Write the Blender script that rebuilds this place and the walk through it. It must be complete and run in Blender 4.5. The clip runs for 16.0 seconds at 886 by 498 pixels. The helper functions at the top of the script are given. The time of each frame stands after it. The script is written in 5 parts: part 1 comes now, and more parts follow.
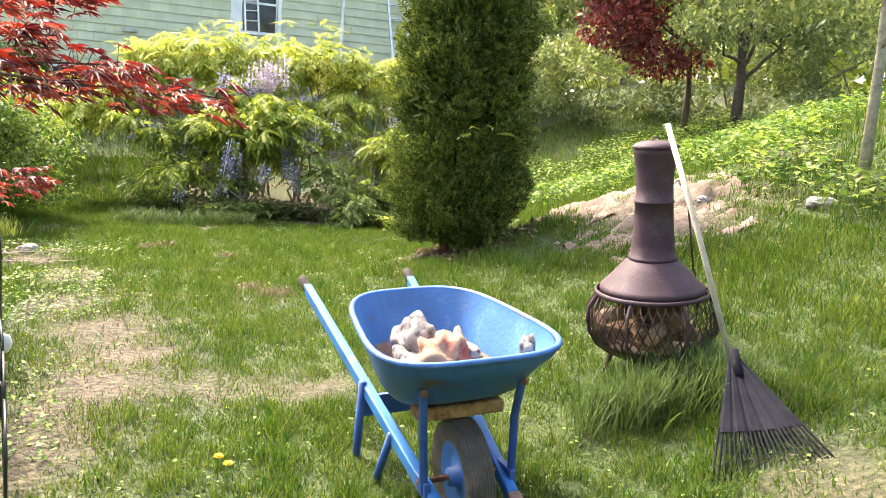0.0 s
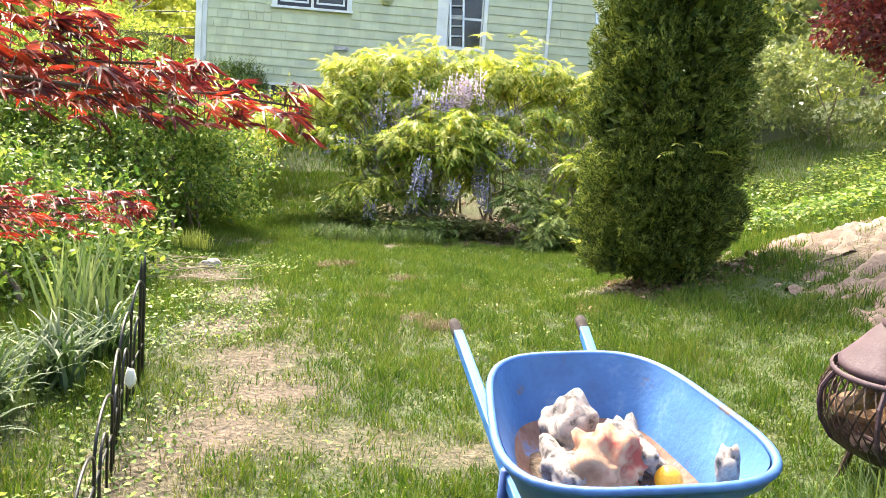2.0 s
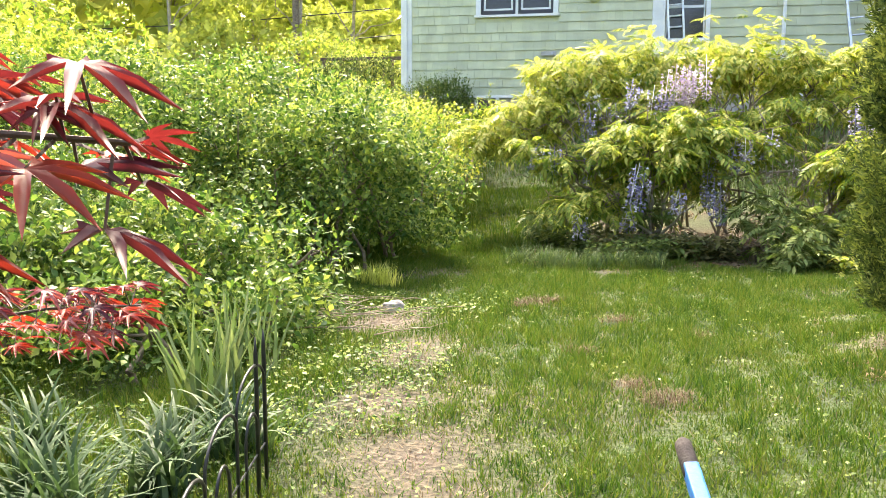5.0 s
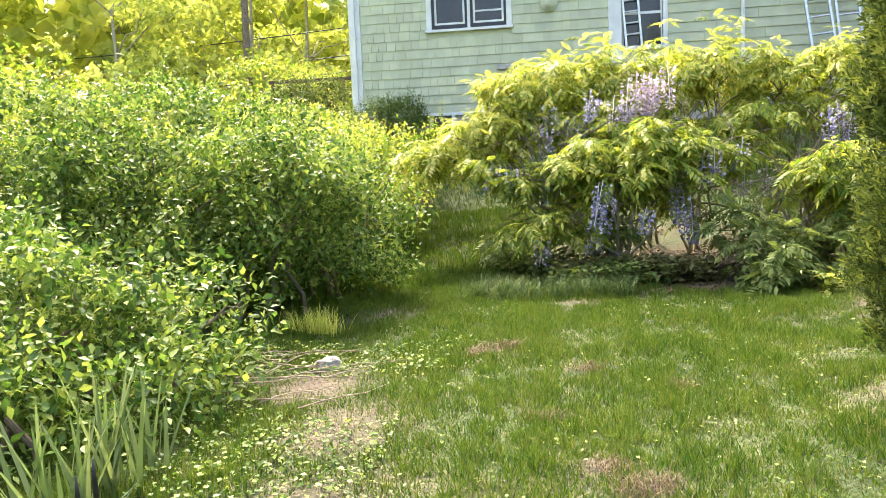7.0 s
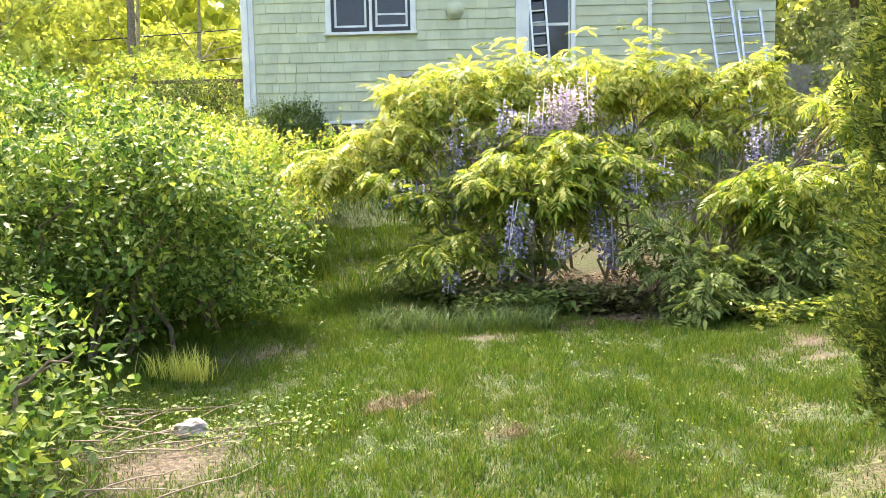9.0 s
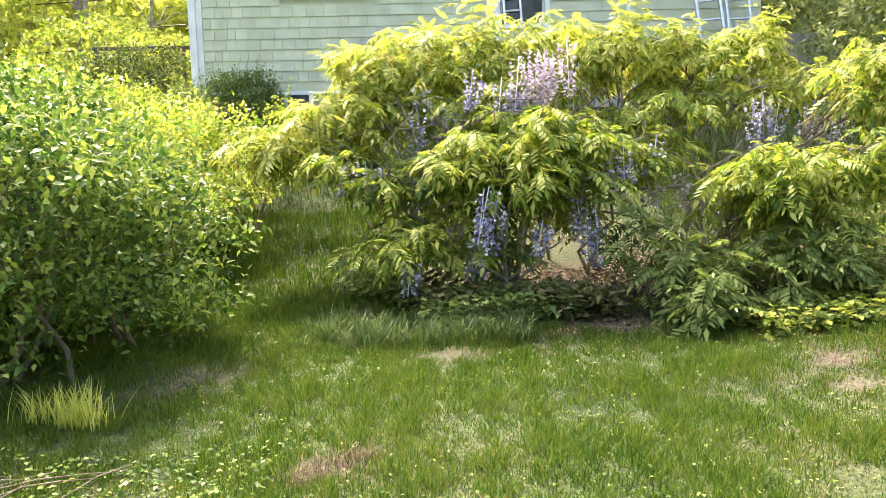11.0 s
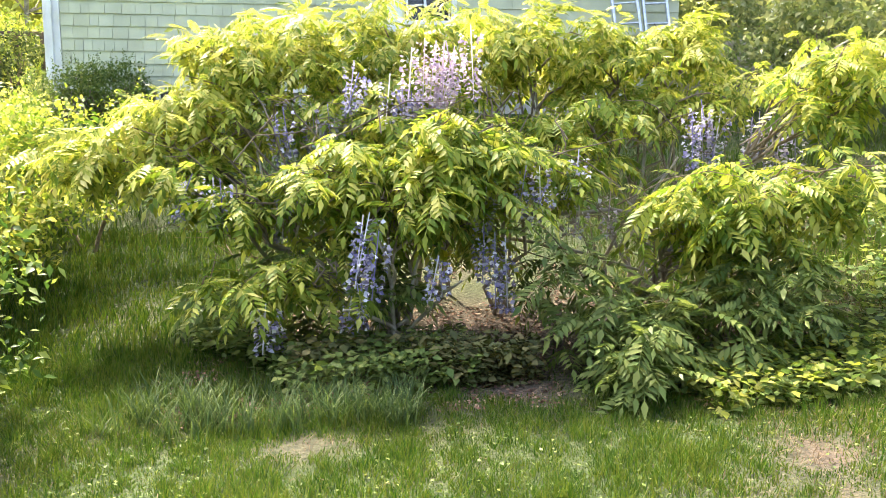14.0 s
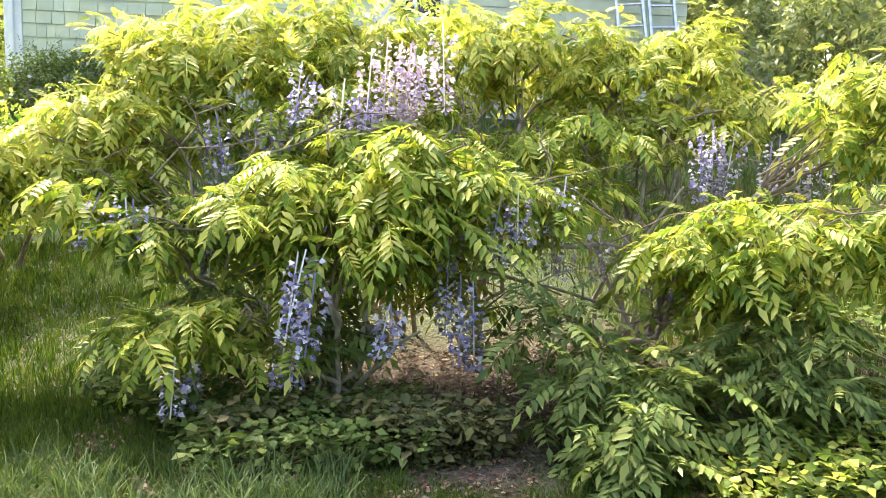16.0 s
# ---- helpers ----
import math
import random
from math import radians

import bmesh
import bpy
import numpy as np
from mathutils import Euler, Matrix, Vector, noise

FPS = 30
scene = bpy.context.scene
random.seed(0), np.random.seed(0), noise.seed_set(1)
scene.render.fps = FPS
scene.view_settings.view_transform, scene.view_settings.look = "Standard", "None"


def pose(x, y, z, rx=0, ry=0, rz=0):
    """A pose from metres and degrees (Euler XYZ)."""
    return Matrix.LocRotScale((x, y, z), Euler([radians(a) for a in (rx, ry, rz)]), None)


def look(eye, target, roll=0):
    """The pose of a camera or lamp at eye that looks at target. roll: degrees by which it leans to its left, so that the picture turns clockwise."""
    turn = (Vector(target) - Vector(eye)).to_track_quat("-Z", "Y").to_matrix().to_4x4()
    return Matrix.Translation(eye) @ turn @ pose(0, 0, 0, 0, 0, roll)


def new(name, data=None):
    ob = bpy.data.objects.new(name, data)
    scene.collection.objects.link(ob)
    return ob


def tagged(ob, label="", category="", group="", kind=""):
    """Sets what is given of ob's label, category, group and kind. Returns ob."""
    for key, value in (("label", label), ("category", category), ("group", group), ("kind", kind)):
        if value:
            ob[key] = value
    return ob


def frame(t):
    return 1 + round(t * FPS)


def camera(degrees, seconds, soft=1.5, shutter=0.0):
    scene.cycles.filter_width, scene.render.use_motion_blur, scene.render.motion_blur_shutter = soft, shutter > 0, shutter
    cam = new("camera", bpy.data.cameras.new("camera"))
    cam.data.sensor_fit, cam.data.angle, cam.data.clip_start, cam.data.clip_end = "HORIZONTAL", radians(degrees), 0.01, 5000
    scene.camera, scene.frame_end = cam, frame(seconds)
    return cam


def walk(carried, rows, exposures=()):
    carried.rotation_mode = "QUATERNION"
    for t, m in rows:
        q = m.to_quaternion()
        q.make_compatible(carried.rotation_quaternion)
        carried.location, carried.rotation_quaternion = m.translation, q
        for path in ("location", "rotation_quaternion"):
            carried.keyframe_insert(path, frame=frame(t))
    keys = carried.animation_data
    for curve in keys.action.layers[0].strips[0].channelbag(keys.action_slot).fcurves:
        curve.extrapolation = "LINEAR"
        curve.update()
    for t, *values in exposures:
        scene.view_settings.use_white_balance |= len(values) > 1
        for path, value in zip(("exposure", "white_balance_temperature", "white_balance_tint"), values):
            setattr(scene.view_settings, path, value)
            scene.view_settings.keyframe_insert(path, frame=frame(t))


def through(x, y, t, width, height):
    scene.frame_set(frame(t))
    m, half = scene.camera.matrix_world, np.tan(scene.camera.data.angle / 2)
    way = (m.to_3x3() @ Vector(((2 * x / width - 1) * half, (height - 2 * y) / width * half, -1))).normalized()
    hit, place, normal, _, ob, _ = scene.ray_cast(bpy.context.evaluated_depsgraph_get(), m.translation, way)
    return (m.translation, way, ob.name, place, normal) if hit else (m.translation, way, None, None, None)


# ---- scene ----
cam = camera(58.0, 16.0, soft=0.6)
PATH = [
    (0, (2.707, -19.512, 1.011), (3.342, -17.633, 0.751), 4.1),
    (0.5, (2.748, -19.297, 1.014), (3.286, -17.39, 0.742), 3.5),
    (1, (2.802, -19.138, 1.037), (3.241, -17.204, 0.781), 2.6),
    (1.5, (2.936, -19.004, 1.044), (3.165, -17.031, 0.806), 3.4),
    (2, (3.007, -18.88, 1.038), (3.143, -16.902, 0.778), 4.4),
    (2.5, (2.985, -18.649, 1.033), (3.102, -16.666, 0.805), 3.4),
    (3, (3.002, -18.426, 1.024), (3.054, -16.442, 0.772), 2.9),
    (3.5, (3.109, -18.242, 1.038), (2.886, -16.268, 0.808), 3.6),
    (4, (3.132, -18.088, 1.037), (2.781, -16.137, 0.772), 2.0),
    (4.2, (3.125, -18.029, 1.041), (2.746, -16.083, 0.782), 1.9),
    (5.2, (3.10, -17.68, 1.10), (2.675, -15.744, 0.837), -0.2),
    (6.3, (3.215, -17.302, 1.156), (2.745, -15.377, 0.89), -2.4),
    (6.5, (3.223, -17.169, 1.136), (2.779, -15.236, 0.877), -2.4),
    (7, (3.145, -16.95, 1.156), (2.801, -14.993, 0.934), -2.4),
    (7.5, (3.116, -16.737, 1.161), (2.92, -14.759, 0.933), -2.5),
    (8, (3.154, -16.474, 1.2), (2.982, -14.493, 0.995), -1.7),
    (8.5, (3.146, -16.311, 1.188), (3.006, -14.329, 0.965), -1.6),
    (9, (3.012, -16.05, 1.186), (2.919, -14.063, 0.982), -1.0),
    (9.2, (2.955, -15.93, 1.166), (2.837, -13.949, 0.923), -1.7),
    (11.3, (3.065, -14.849, 1.285), (3.073, -12.869, 1.005), -1.5),
    (11.5, (3.034, -14.728, 1.285), (3.086, -12.739, 1.08), -2.5),
    (12, (3.015, -14.551, 1.263), (3.106, -12.568, 1.025), -1.5),
    (12.5, (3.146, -14.333, 1.267), (3.252, -12.352, 1.019), -1.3),
    (13, (3.244, -14.154, 1.339), (3.36, -12.174, 1.077), 0.9),
    (13.5, (3.331, -13.933, 1.323), (3.467, -11.957, 1.046), 0.6),
    (14, (3.311, -13.629, 1.319), (3.513, -11.658, 1.048), 0.2),
    (14.5, (3.319, -13.431, 1.339), (3.58, -11.469, 1.054), 0.1),
    (15, (3.639, -13.224, 1.382), (3.828, -11.251, 1.119), 1.2),
    (15.5, (3.687, -13.033, 1.379), (3.856, -11.062, 1.088), 1.7),
    (16, (3.623, -12.763, 1.459), (3.829, -10.794, 1.179), 2.0),
]
walk(cam, [(t, look(eye, target, roll)) for t, eye, target, roll in PATH], exposures=[(0, 2.84, 7100, 8), (9, 2.77, 7150, 9), (12.5, 2.88, 7050, 11), (16, 2.96, 6900, 11)])

# ---- world, sun, exposure ----
SUN_EL, SUN_AZ = radians(50), radians(-25)
world = bpy.data.worlds.new("sky")
world.use_nodes = True
scene.world = world
wn = world.node_tree
sky = wn.nodes.new("ShaderNodeTexSky")
sky.sky_type = "NISHITA"
sky.sun_disc = False
sky.sun_elevation = SUN_EL
sky.sun_rotation = SUN_AZ
sky.dust_density = 5.0
sky.ozone_density = 0.4
sky.air_density = 0.8
wn.links.new(sky.outputs[0], wn.nodes["Background"].inputs[0])
wn.nodes["Background"].inputs[1].default_value = 0.15
sun = new("sun", bpy.data.lights.new("sun", "SUN"))
sun.data.energy = 1.55
sun.data.angle = radians(4)
sun.data.color = (1.0, 0.93, 0.80)
sun_from = Vector((math.sin(SUN_AZ) * math.cos(SUN_EL), math.cos(SUN_AZ) * math.cos(SUN_EL), math.sin(SUN_EL)))
sun.matrix_world = look(sun_from * 60, (0, 0, 0))

RNG = np.random.default_rng(7)


# ---- materials ----
def nodes_of(name):
    m = bpy.data.materials.new(name)
    m.use_nodes = True
    return m, m.node_tree.nodes, m.node_tree.links


def ramp(nodes, stops):
    r = nodes.new("ShaderNodeValToRGB")
    e = r.color_ramp.elements
    while len(e) < len(stops):
        e.new(0.5)
    for el, (p, c) in zip(e, stops):
        el.position = p
        el.color = (*c, 1)
    return r


def surface(name, stops, scale=8.0, rough=0.8, metal=0.0, bump=0.2, fine=90.0, detail=6.0, island=0.0, coat=0.0, spec=0.5):
    """A solid surface: colour by two scales of noise, fine relief; island: how far single pieces differ in brightness."""
    m, n, l = nodes_of(name)
    b = n["Principled BSDF"]
    tc = n.new("ShaderNodeTexCoord")
    a = n.new("ShaderNodeTexNoise")
    a.inputs["Scale"].default_value, a.inputs["Detail"].default_value = scale, detail
    f = n.new("ShaderNodeTexNoise")
    f.inputs["Scale"].default_value, f.inputs["Detail"].default_value = fine, 4
    l.new(tc.outputs["Object"], a.inputs["Vector"])
    l.new(tc.outputs["Object"], f.inputs["Vector"])
    mix = n.new("ShaderNodeMath")
    mix.operation = "MULTIPLY_ADD"
    mix.inputs[1].default_value, mix.inputs[2].default_value = 0.35, -0.17
    l.new(f.outputs[0], mix.inputs[0])
    add = n.new("ShaderNodeMath")
    l.new(a.outputs[0], add.inputs[0])
    l.new(mix.outputs[0], add.inputs[1])
    r = ramp(n, stops)
    l.new(add.outputs[0], r.inputs[0])
    col = r.outputs[0]
    if island:
        g = n.new("ShaderNodeObjectInfo")
        h = n.new("ShaderNodeMath")
        h.operation = "MULTIPLY_ADD"
        h.inputs[1].default_value, h.inputs[2].default_value = island, 1 - island / 2
        l.new(g.outputs["Random"], h.inputs[0])
        hv = n.new("ShaderNodeHueSaturation")
        l.new(h.outputs[0], hv.inputs["Value"])
        l.new(col, hv.inputs["Color"])
        col = hv.outputs[0]
    l.new(col, b.inputs["Base Color"])
    b.inputs["Roughness"].default_value = rough
    b.inputs["Metallic"].default_value = metal
    b.inputs["Coat Weight"].default_value = coat
    b.inputs["Specular IOR Level"].default_value = spec
    if bump:
        bp = n.new("ShaderNodeBump")
        bp.inputs["Strength"].default_value, bp.inputs["Distance"].default_value = bump, 0.01
        l.new(f.outputs[0], bp.inputs["Height"])
        l.new(bp.outputs[0], b.inputs["Normal"])
    return m


def leaf_material(name, stops, patch=0.5, through=0.35, rough=0.45, tint=(1.12, 1.08, 0.75), soften=True, scale=1.3):
    """Leaves: each leaf its own tone, patches of tone over the plant, light shining through."""
    m, n, l = nodes_of(name)
    b = n["Principled BSDF"]
    geo = n.new("ShaderNodeNewGeometry")
    tc = n.new("ShaderNodeTexCoord")
    a = n.new("ShaderNodeTexNoise")
    a.inputs["Scale"].default_value, a.inputs["Detail"].default_value = scale, 4
    l.new(tc.outputs["Object"], a.inputs["Vector"])
    mix = n.new("ShaderNodeMix")
    mix.inputs[0].default_value = patch
    l.new(geo.outputs["Random Per Island"], mix.inputs[2])
    l.new(a.outputs[0], mix.inputs[3])
    soft = []
    for p, c in stops:
        y = 0.25 * c[0] + 0.65 * c[1] + 0.1 * c[2]
        soft.append((p, (0.8 * c[0] + 0.27 * y, 0.8 * c[1] + 0.18 * y, 0.8 * c[2] + 0.16 * y)))
    r = ramp(n, soft if soften else stops)
    l.new(mix.outputs[0], r.inputs[0])
    l.new(r.outputs[0], b.inputs["Base Color"])
    b.inputs["Roughness"].default_value = rough
    b.inputs["Specular IOR Level"].default_value = 0.2
    tr = n.new("ShaderNodeBsdfTranslucent")
    tm = n.new("ShaderNodeMix")
    tm.data_type, tm.blend_type = "RGBA", "MULTIPLY"
    tm.inputs[0].default_value = 1.0
    tm.inputs[7].default_value = (*tint, 1)
    l.new(r.outputs[0], tm.inputs[6])
    l.new(tm.outputs[2], tr.inputs["Color"])
    ms = n.new("ShaderNodeMixShader")
    ms.inputs[0].default_value = through
    l.new(b.outputs[0], ms.inputs[1])
    l.new(tr.outputs[0], ms.inputs[2])
    l.new(ms.outputs[0], n["Material Output"].inputs["Surface"])
    return m


M = {}
M["siding"] = surface("painted_shingle", [(0.3, (0.49, 0.51, 0.35)), (0.7, (0.60, 0.62, 0.44))], 3.0, 0.75, bump=0.35, fine=60, island=0.16)
M["white"] = surface("white_paint", [(0.3, (0.66, 0.67, 0.66)), (0.65, (0.82, 0.82, 0.80))], 3, 0.55, bump=0.1)
M["black_sash"] = surface("dark_sash", [(0.3, (0.015, 0.016, 0.025)), (0.7, (0.03, 0.03, 0.045))], 6, 0.4, bump=0.05)
M["stone"] = surface("foundation_stone", [(0.3, (0.33, 0.31, 0.28)), (0.7, (0.55, 0.53, 0.50))], 4, 0.9, bump=0.6)
M["roof"] = surface("asphalt_roof", [(0.3, (0.06, 0.06, 0.06)), (0.7, (0.12, 0.115, 0.11))], 12, 0.9, bump=0.5)
M["bark"] = surface("bark", [(0.3, (0.10, 0.075, 0.055)), (0.7, (0.24, 0.19, 0.14))], 14, 0.9, bump=0.9, fine=45)
M["grey_bark"] = surface("grey_bark", [(0.3, (0.22, 0.19, 0.15)), (0.7, (0.42, 0.38, 0.31))], 10, 0.9, bump=0.8, fine=40)
M["dark_bark"] = surface("dark_bark", [(0.3, (0.05, 0.035, 0.028)), (0.7, (0.13, 0.09, 0.07))], 14, 0.9, bump=0.9, fine=45)
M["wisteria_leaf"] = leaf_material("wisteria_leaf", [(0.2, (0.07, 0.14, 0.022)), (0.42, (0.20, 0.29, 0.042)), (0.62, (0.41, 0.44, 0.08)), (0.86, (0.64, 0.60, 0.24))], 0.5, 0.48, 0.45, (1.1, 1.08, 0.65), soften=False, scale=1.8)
# Young-leaf paleness plus the upper tier's sun glow, put into the colour.
M["young_sunlit_leaf"] = leaf_material("young_sunlit_wisteria_leaf", [(0.2, (0.10, 0.18, 0.025)), (0.42, (0.27, 0.34, 0.055)), (0.62, (0.50, 0.51, 0.11)), (0.86, (0.70, 0.65, 0.30))], 0.5, 0.5, 0.45, (1.08, 1.06, 0.7), soften=False, scale=1.8)
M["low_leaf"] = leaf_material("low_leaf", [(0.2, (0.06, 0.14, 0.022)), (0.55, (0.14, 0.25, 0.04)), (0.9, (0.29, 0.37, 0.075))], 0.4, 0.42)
M["bush_leaf"] = leaf_material("bush_leaf", [(0.22, (0.035, 0.085, 0.018)), (0.48, (0.11, 0.20, 0.04)), (0.8, (0.33, 0.40, 0.10))], 0.42, 0.42, 0.42, soften=False)
M["bronze_leaf"] = leaf_material("bronze_leaf", [(0.2, (0.06, 0.09, 0.03)), (0.55, (0.17, 0.20, 0.06)), (0.9, (0.32, 0.26, 0.10))], 0.4, 0.35)
M["thuja"] = leaf_material("thuja_spray", [(0.2, (0.030, 0.052, 0.016)), (0.5, (0.095, 0.14, 0.034)), (0.85, (0.29, 0.33, 0.08))], 0.4, 0.22, 0.7, soften=False, scale=2.5)
M["forest_leaf"] = leaf_material("forest_leaf", [(0.25, (0.24, 0.36, 0.04)), (0.5, (0.44, 0.57, 0.07)), (0.8, (0.66, 0.74, 0.15))], 0.5, 0.5)
M["dim_leaf"] = leaf_material("dim_leaf", [(0.2, (0.085, 0.16, 0.045)), (0.5, (0.165, 0.25, 0.075)), (0.85, (0.29, 0.35, 0.13))], 0.5, 0.42)
M["red_leaf"] = leaf_material("red_maple_leaf", [(0.15, (0.045, 0.012, 0.030)), (0.4, (0.12, 0.020, 0.028)), (0.7, (0.28, 0.045, 0.028)), (0.92, (0.25, 0.14, 0.18))], 0.3, 0.4, 0.4, (1.5, 0.8, 0.5), soften=False)
M["purple_leaf"] = leaf_material("purple_maple_leaf", [(0.15, (0.08, 0.018, 0.035)), (0.5, (0.20, 0.04, 0.05)), (0.9, (0.42, 0.09, 0.06))], 0.5, 0.4, 0.4, (1.3, 0.75, 0.5))
M["flower"] = leaf_material("wisteria_flower", [(0.15, (0.22, 0.20, 0.38)), (0.5, (0.44, 0.41, 0.58)), (0.85, (0.80, 0.78, 0.86))], 0.1, 0.3, 0.6, (1, 1, 1), soften=False)
# Sunlit racemes: the sun's pinker, paler look is put into the petal colour.
M["pale_flower"] = leaf_material("sunlit_wisteria_flower", [(0.15, (0.42, 0.32, 0.44)), (0.5, (0.60, 0.50, 0.60)), (0.85, (0.82, 0.76, 0.82))], 0.1, 0.3, 0.6, (1, 1, 1), soften=False)
M["grass"] = leaf_material("grass_blade", [(0.22, (0.022, 0.070, 0.009)), (0.45, (0.064, 0.130, 0.014)), (0.68, (0.125, 0.168, 0.026)), (0.92, (0.17, 0.165, 0.065))], 0.45, 0.38, 0.5, soften=False, scale=2.6)
M["deep_grass"] = leaf_material("deep_grass", [(0.2, (0.028, 0.085, 0.02)), (0.55, (0.07, 0.15, 0.03)), (0.9, (0.14, 0.22, 0.05))], 0.4, 0.35, 0.5)
M["straw"] = leaf_material("dry_grass", [(0.2, (0.09, 0.065, 0.035)), (0.8, (0.21, 0.165, 0.095))], 0.4, 0.2, 0.7)

# ---- ground ----
Y_KNOTS = [-60, -25, -19.5, -17, -14, -12, -9, -7, -4, -1, 2, 15, 60]
Z_KNOTS = [-0.9, -0.5, -0.36, -0.28, -0.10, -0.12, -0.17, 0.05, 0.85, 1.65, 1.95, 2.6, 5.0]
X_KNOTS_Y = [-20, -17, -13.7, -9.5, -6, 0]
X_KNOTS = [3.9, 3.9, 4.0, 6.0, 7.6, 9.0]


def ground(x, y):
    """Height of the lawn and the hill behind it; takes numbers or arrays."""
    x, y = np.asarray(x, float), np.asarray(y, float)
    base = (np.interp(y - 0.6, Y_KNOTS, Z_KNOTS) + np.interp(y, Y_KNOTS, Z_KNOTS) + np.interp(y + 0.6, Y_KNOTS, Z_KNOTS)) / 3
    x0 = np.interp(y, X_KNOTS_Y, X_KNOTS)
    s = np.log1p(np.exp(np.clip((x - x0) * 3, -30, 30))) / 3
    rise = 0.36 * np.minimum(s, 5) + 0.10 * np.clip(s - 5, 0, 30)
    rise = rise * np.interp(y, [-40, -22, -18, -3, 3], [0.2, 0.6, 1, 0.9, 0.35])
    wave = 0.018 * np.sin(x * 2.1 + y * 0.7) * np.sin(y * 1.7 - x * 0.4) + 0.012 * np.sin(x * 5.3 + 1) * np.sin(y * 4.7)
    left = -0.03 * np.clip(1.0 - x, 0, 8)
    return base + rise + wave + left


def gz(x, y):
    return float(ground(x, y))


def fast_mesh(name, verts, faces):
    """A mesh from arrays: verts (n, 3), faces (m, k) with one k."""
    me = bpy.data.meshes.new(name)
    verts = np.ascontiguousarray(verts, dtype=np.float32)
    faces = np.ascontiguousarray(faces, dtype=np.int32)
    k = faces.shape[1]
    me.vertices.add(len(verts))
    me.vertices.foreach_set("co", verts.ravel())
    me.loops.add(faces.size)
    me.loops.foreach_set("vertex_index", faces.ravel())
    me.polygons.add(len(faces))
    me.polygons.foreach_set("loop_start", np.arange(0, faces.size, k, dtype=np.int32))
    me.update(calc_edges=True)
    return me


def mesh_object(name, me, material, parent=None, label="", smooth=False):
    ob = new(name, me)
    me.materials.append(material)
    if smooth:
        me.polygons.foreach_set("use_smooth", np.ones(len(me.polygons), dtype=bool))
    if parent is not None:
        ob.parent = parent
    if label:
        ob["label"] = label
    return ob


def part(name, bm, material, parent=None, label="", smooth=False):
    me = bpy.data.meshes.new(name)
    bm.normal_update()
    bm.to_mesh(me)
    bm.free()
    return mesh_object(name, me, material, parent, label, smooth)


def thing(name, at, label, category, group=""):
    """An empty at the thing's base; its parts are built in its own space."""
    ob = new(name)
    ob.matrix_world = at if isinstance(at, Matrix) else Matrix.Translation(at)
    return tagged(ob, label, category, group)


def box(bm, lo, hi, m=None, bevel=0.0):
    lo, hi = Vector(lo), Vector(hi)
    r = bmesh.ops.create_cube(bm, size=1.0)
    vs = r["verts"]
    for v in vs:
        v.co = Vector([(lo[i] + hi[i]) / 2 + v.co[i] * (hi[i] - lo[i]) for i in range(3)])
    if bevel:
        es = list({e for v in vs for e in v.link_edges})
        r = bmesh.ops.bevel(bm, geom=es, offset=bevel, segments=2, affect="EDGES", profile=0.5)
        vs = list({v for f in r["faces"] for v in f.verts} | {v for v in vs if v.is_valid})
    if m is not None:
        bmesh.ops.transform(bm, matrix=m, verts=[v for v in vs if v.is_valid])
    return bm


def tube(bm, pts, radii, sides=8, cap=True):
    """A tapered tube along points."""
    pts = [Vector(p) for p in pts]
    if not hasattr(radii, "__len__"):
        radii = [radii] * len(pts)
    rings = []
    up = Vector((0.13, 0.31, 0.94))
    for i, p in enumerate(pts):
        d = (pts[min(i + 1, len(pts) - 1)] - pts[max(i - 1, 0)])
        if d.length < 1e-9:
            d = Vector((0, 0, 1))
        d.normalize()
        a = up - d * up.dot(d)
        if a.length < 0.05:
            a = Vector((1, 0, 0)) - d * d.x
        a.normalize()
        up = a
        b = d.cross(a)
        rings.append([bm.verts.new(p + (a * math.cos(2 * math.pi * k / sides) + b * math.sin(2 * math.pi * k / sides)) * radii[i]) for k in range(sides)])
    for r0, r1 in zip(rings, rings[1:]):
        for k in range(sides):
            bm.faces.new((r0[k], r0[(k + 1) % sides], r1[(k + 1) % sides], r1[k]))
    if cap:
        bm.faces.new(rings[0][::-1])
        bm.faces.new(rings[-1])
    return bm


def lathe(bm, profile, sides=32, m=None):
    """A surface of revolution about z from (radius, height) pairs."""
    rings = []
    for r, z in profile:
        rings.append([bm.verts.new((r * math.cos(2 * math.pi * k / sides), r * math.sin(2 * math.pi * k / sides), z)) for k in range(sides)])
    for r0, r1 in zip(rings, rings[1:]):
        for k in range(sides):
            bm.faces.new((r0[k], r0[(k + 1) % sides], r1[(k + 1) % sides], r1[k]))
    if m is not None:
        bmesh.ops.transform(bm, matrix=m, verts=[v for r in rings for v in r])
    return bm


def frames_of(d, roll):
    """Rotation matrices (n, 3, 3) whose y column is d and that are rolled about it."""
    d = d / np.linalg.norm(d, axis=1, keepdims=True)
    up = np.tile([0.0, 0.0, 1.0], (len(d), 1))
    up[np.abs(d[:, 2]) > 0.95] = [1, 0, 0]
    x = np.cross(d, up)
    x /= np.linalg.norm(x, axis=1, keepdims=True)
    z = np.cross(x, d)
    c, s = np.cos(roll)[:, None], np.sin(roll)[:, None]
    x2, z2 = x * c + z * s, z * c - x * s
    return np.stack([x2, d, z2], axis=2)


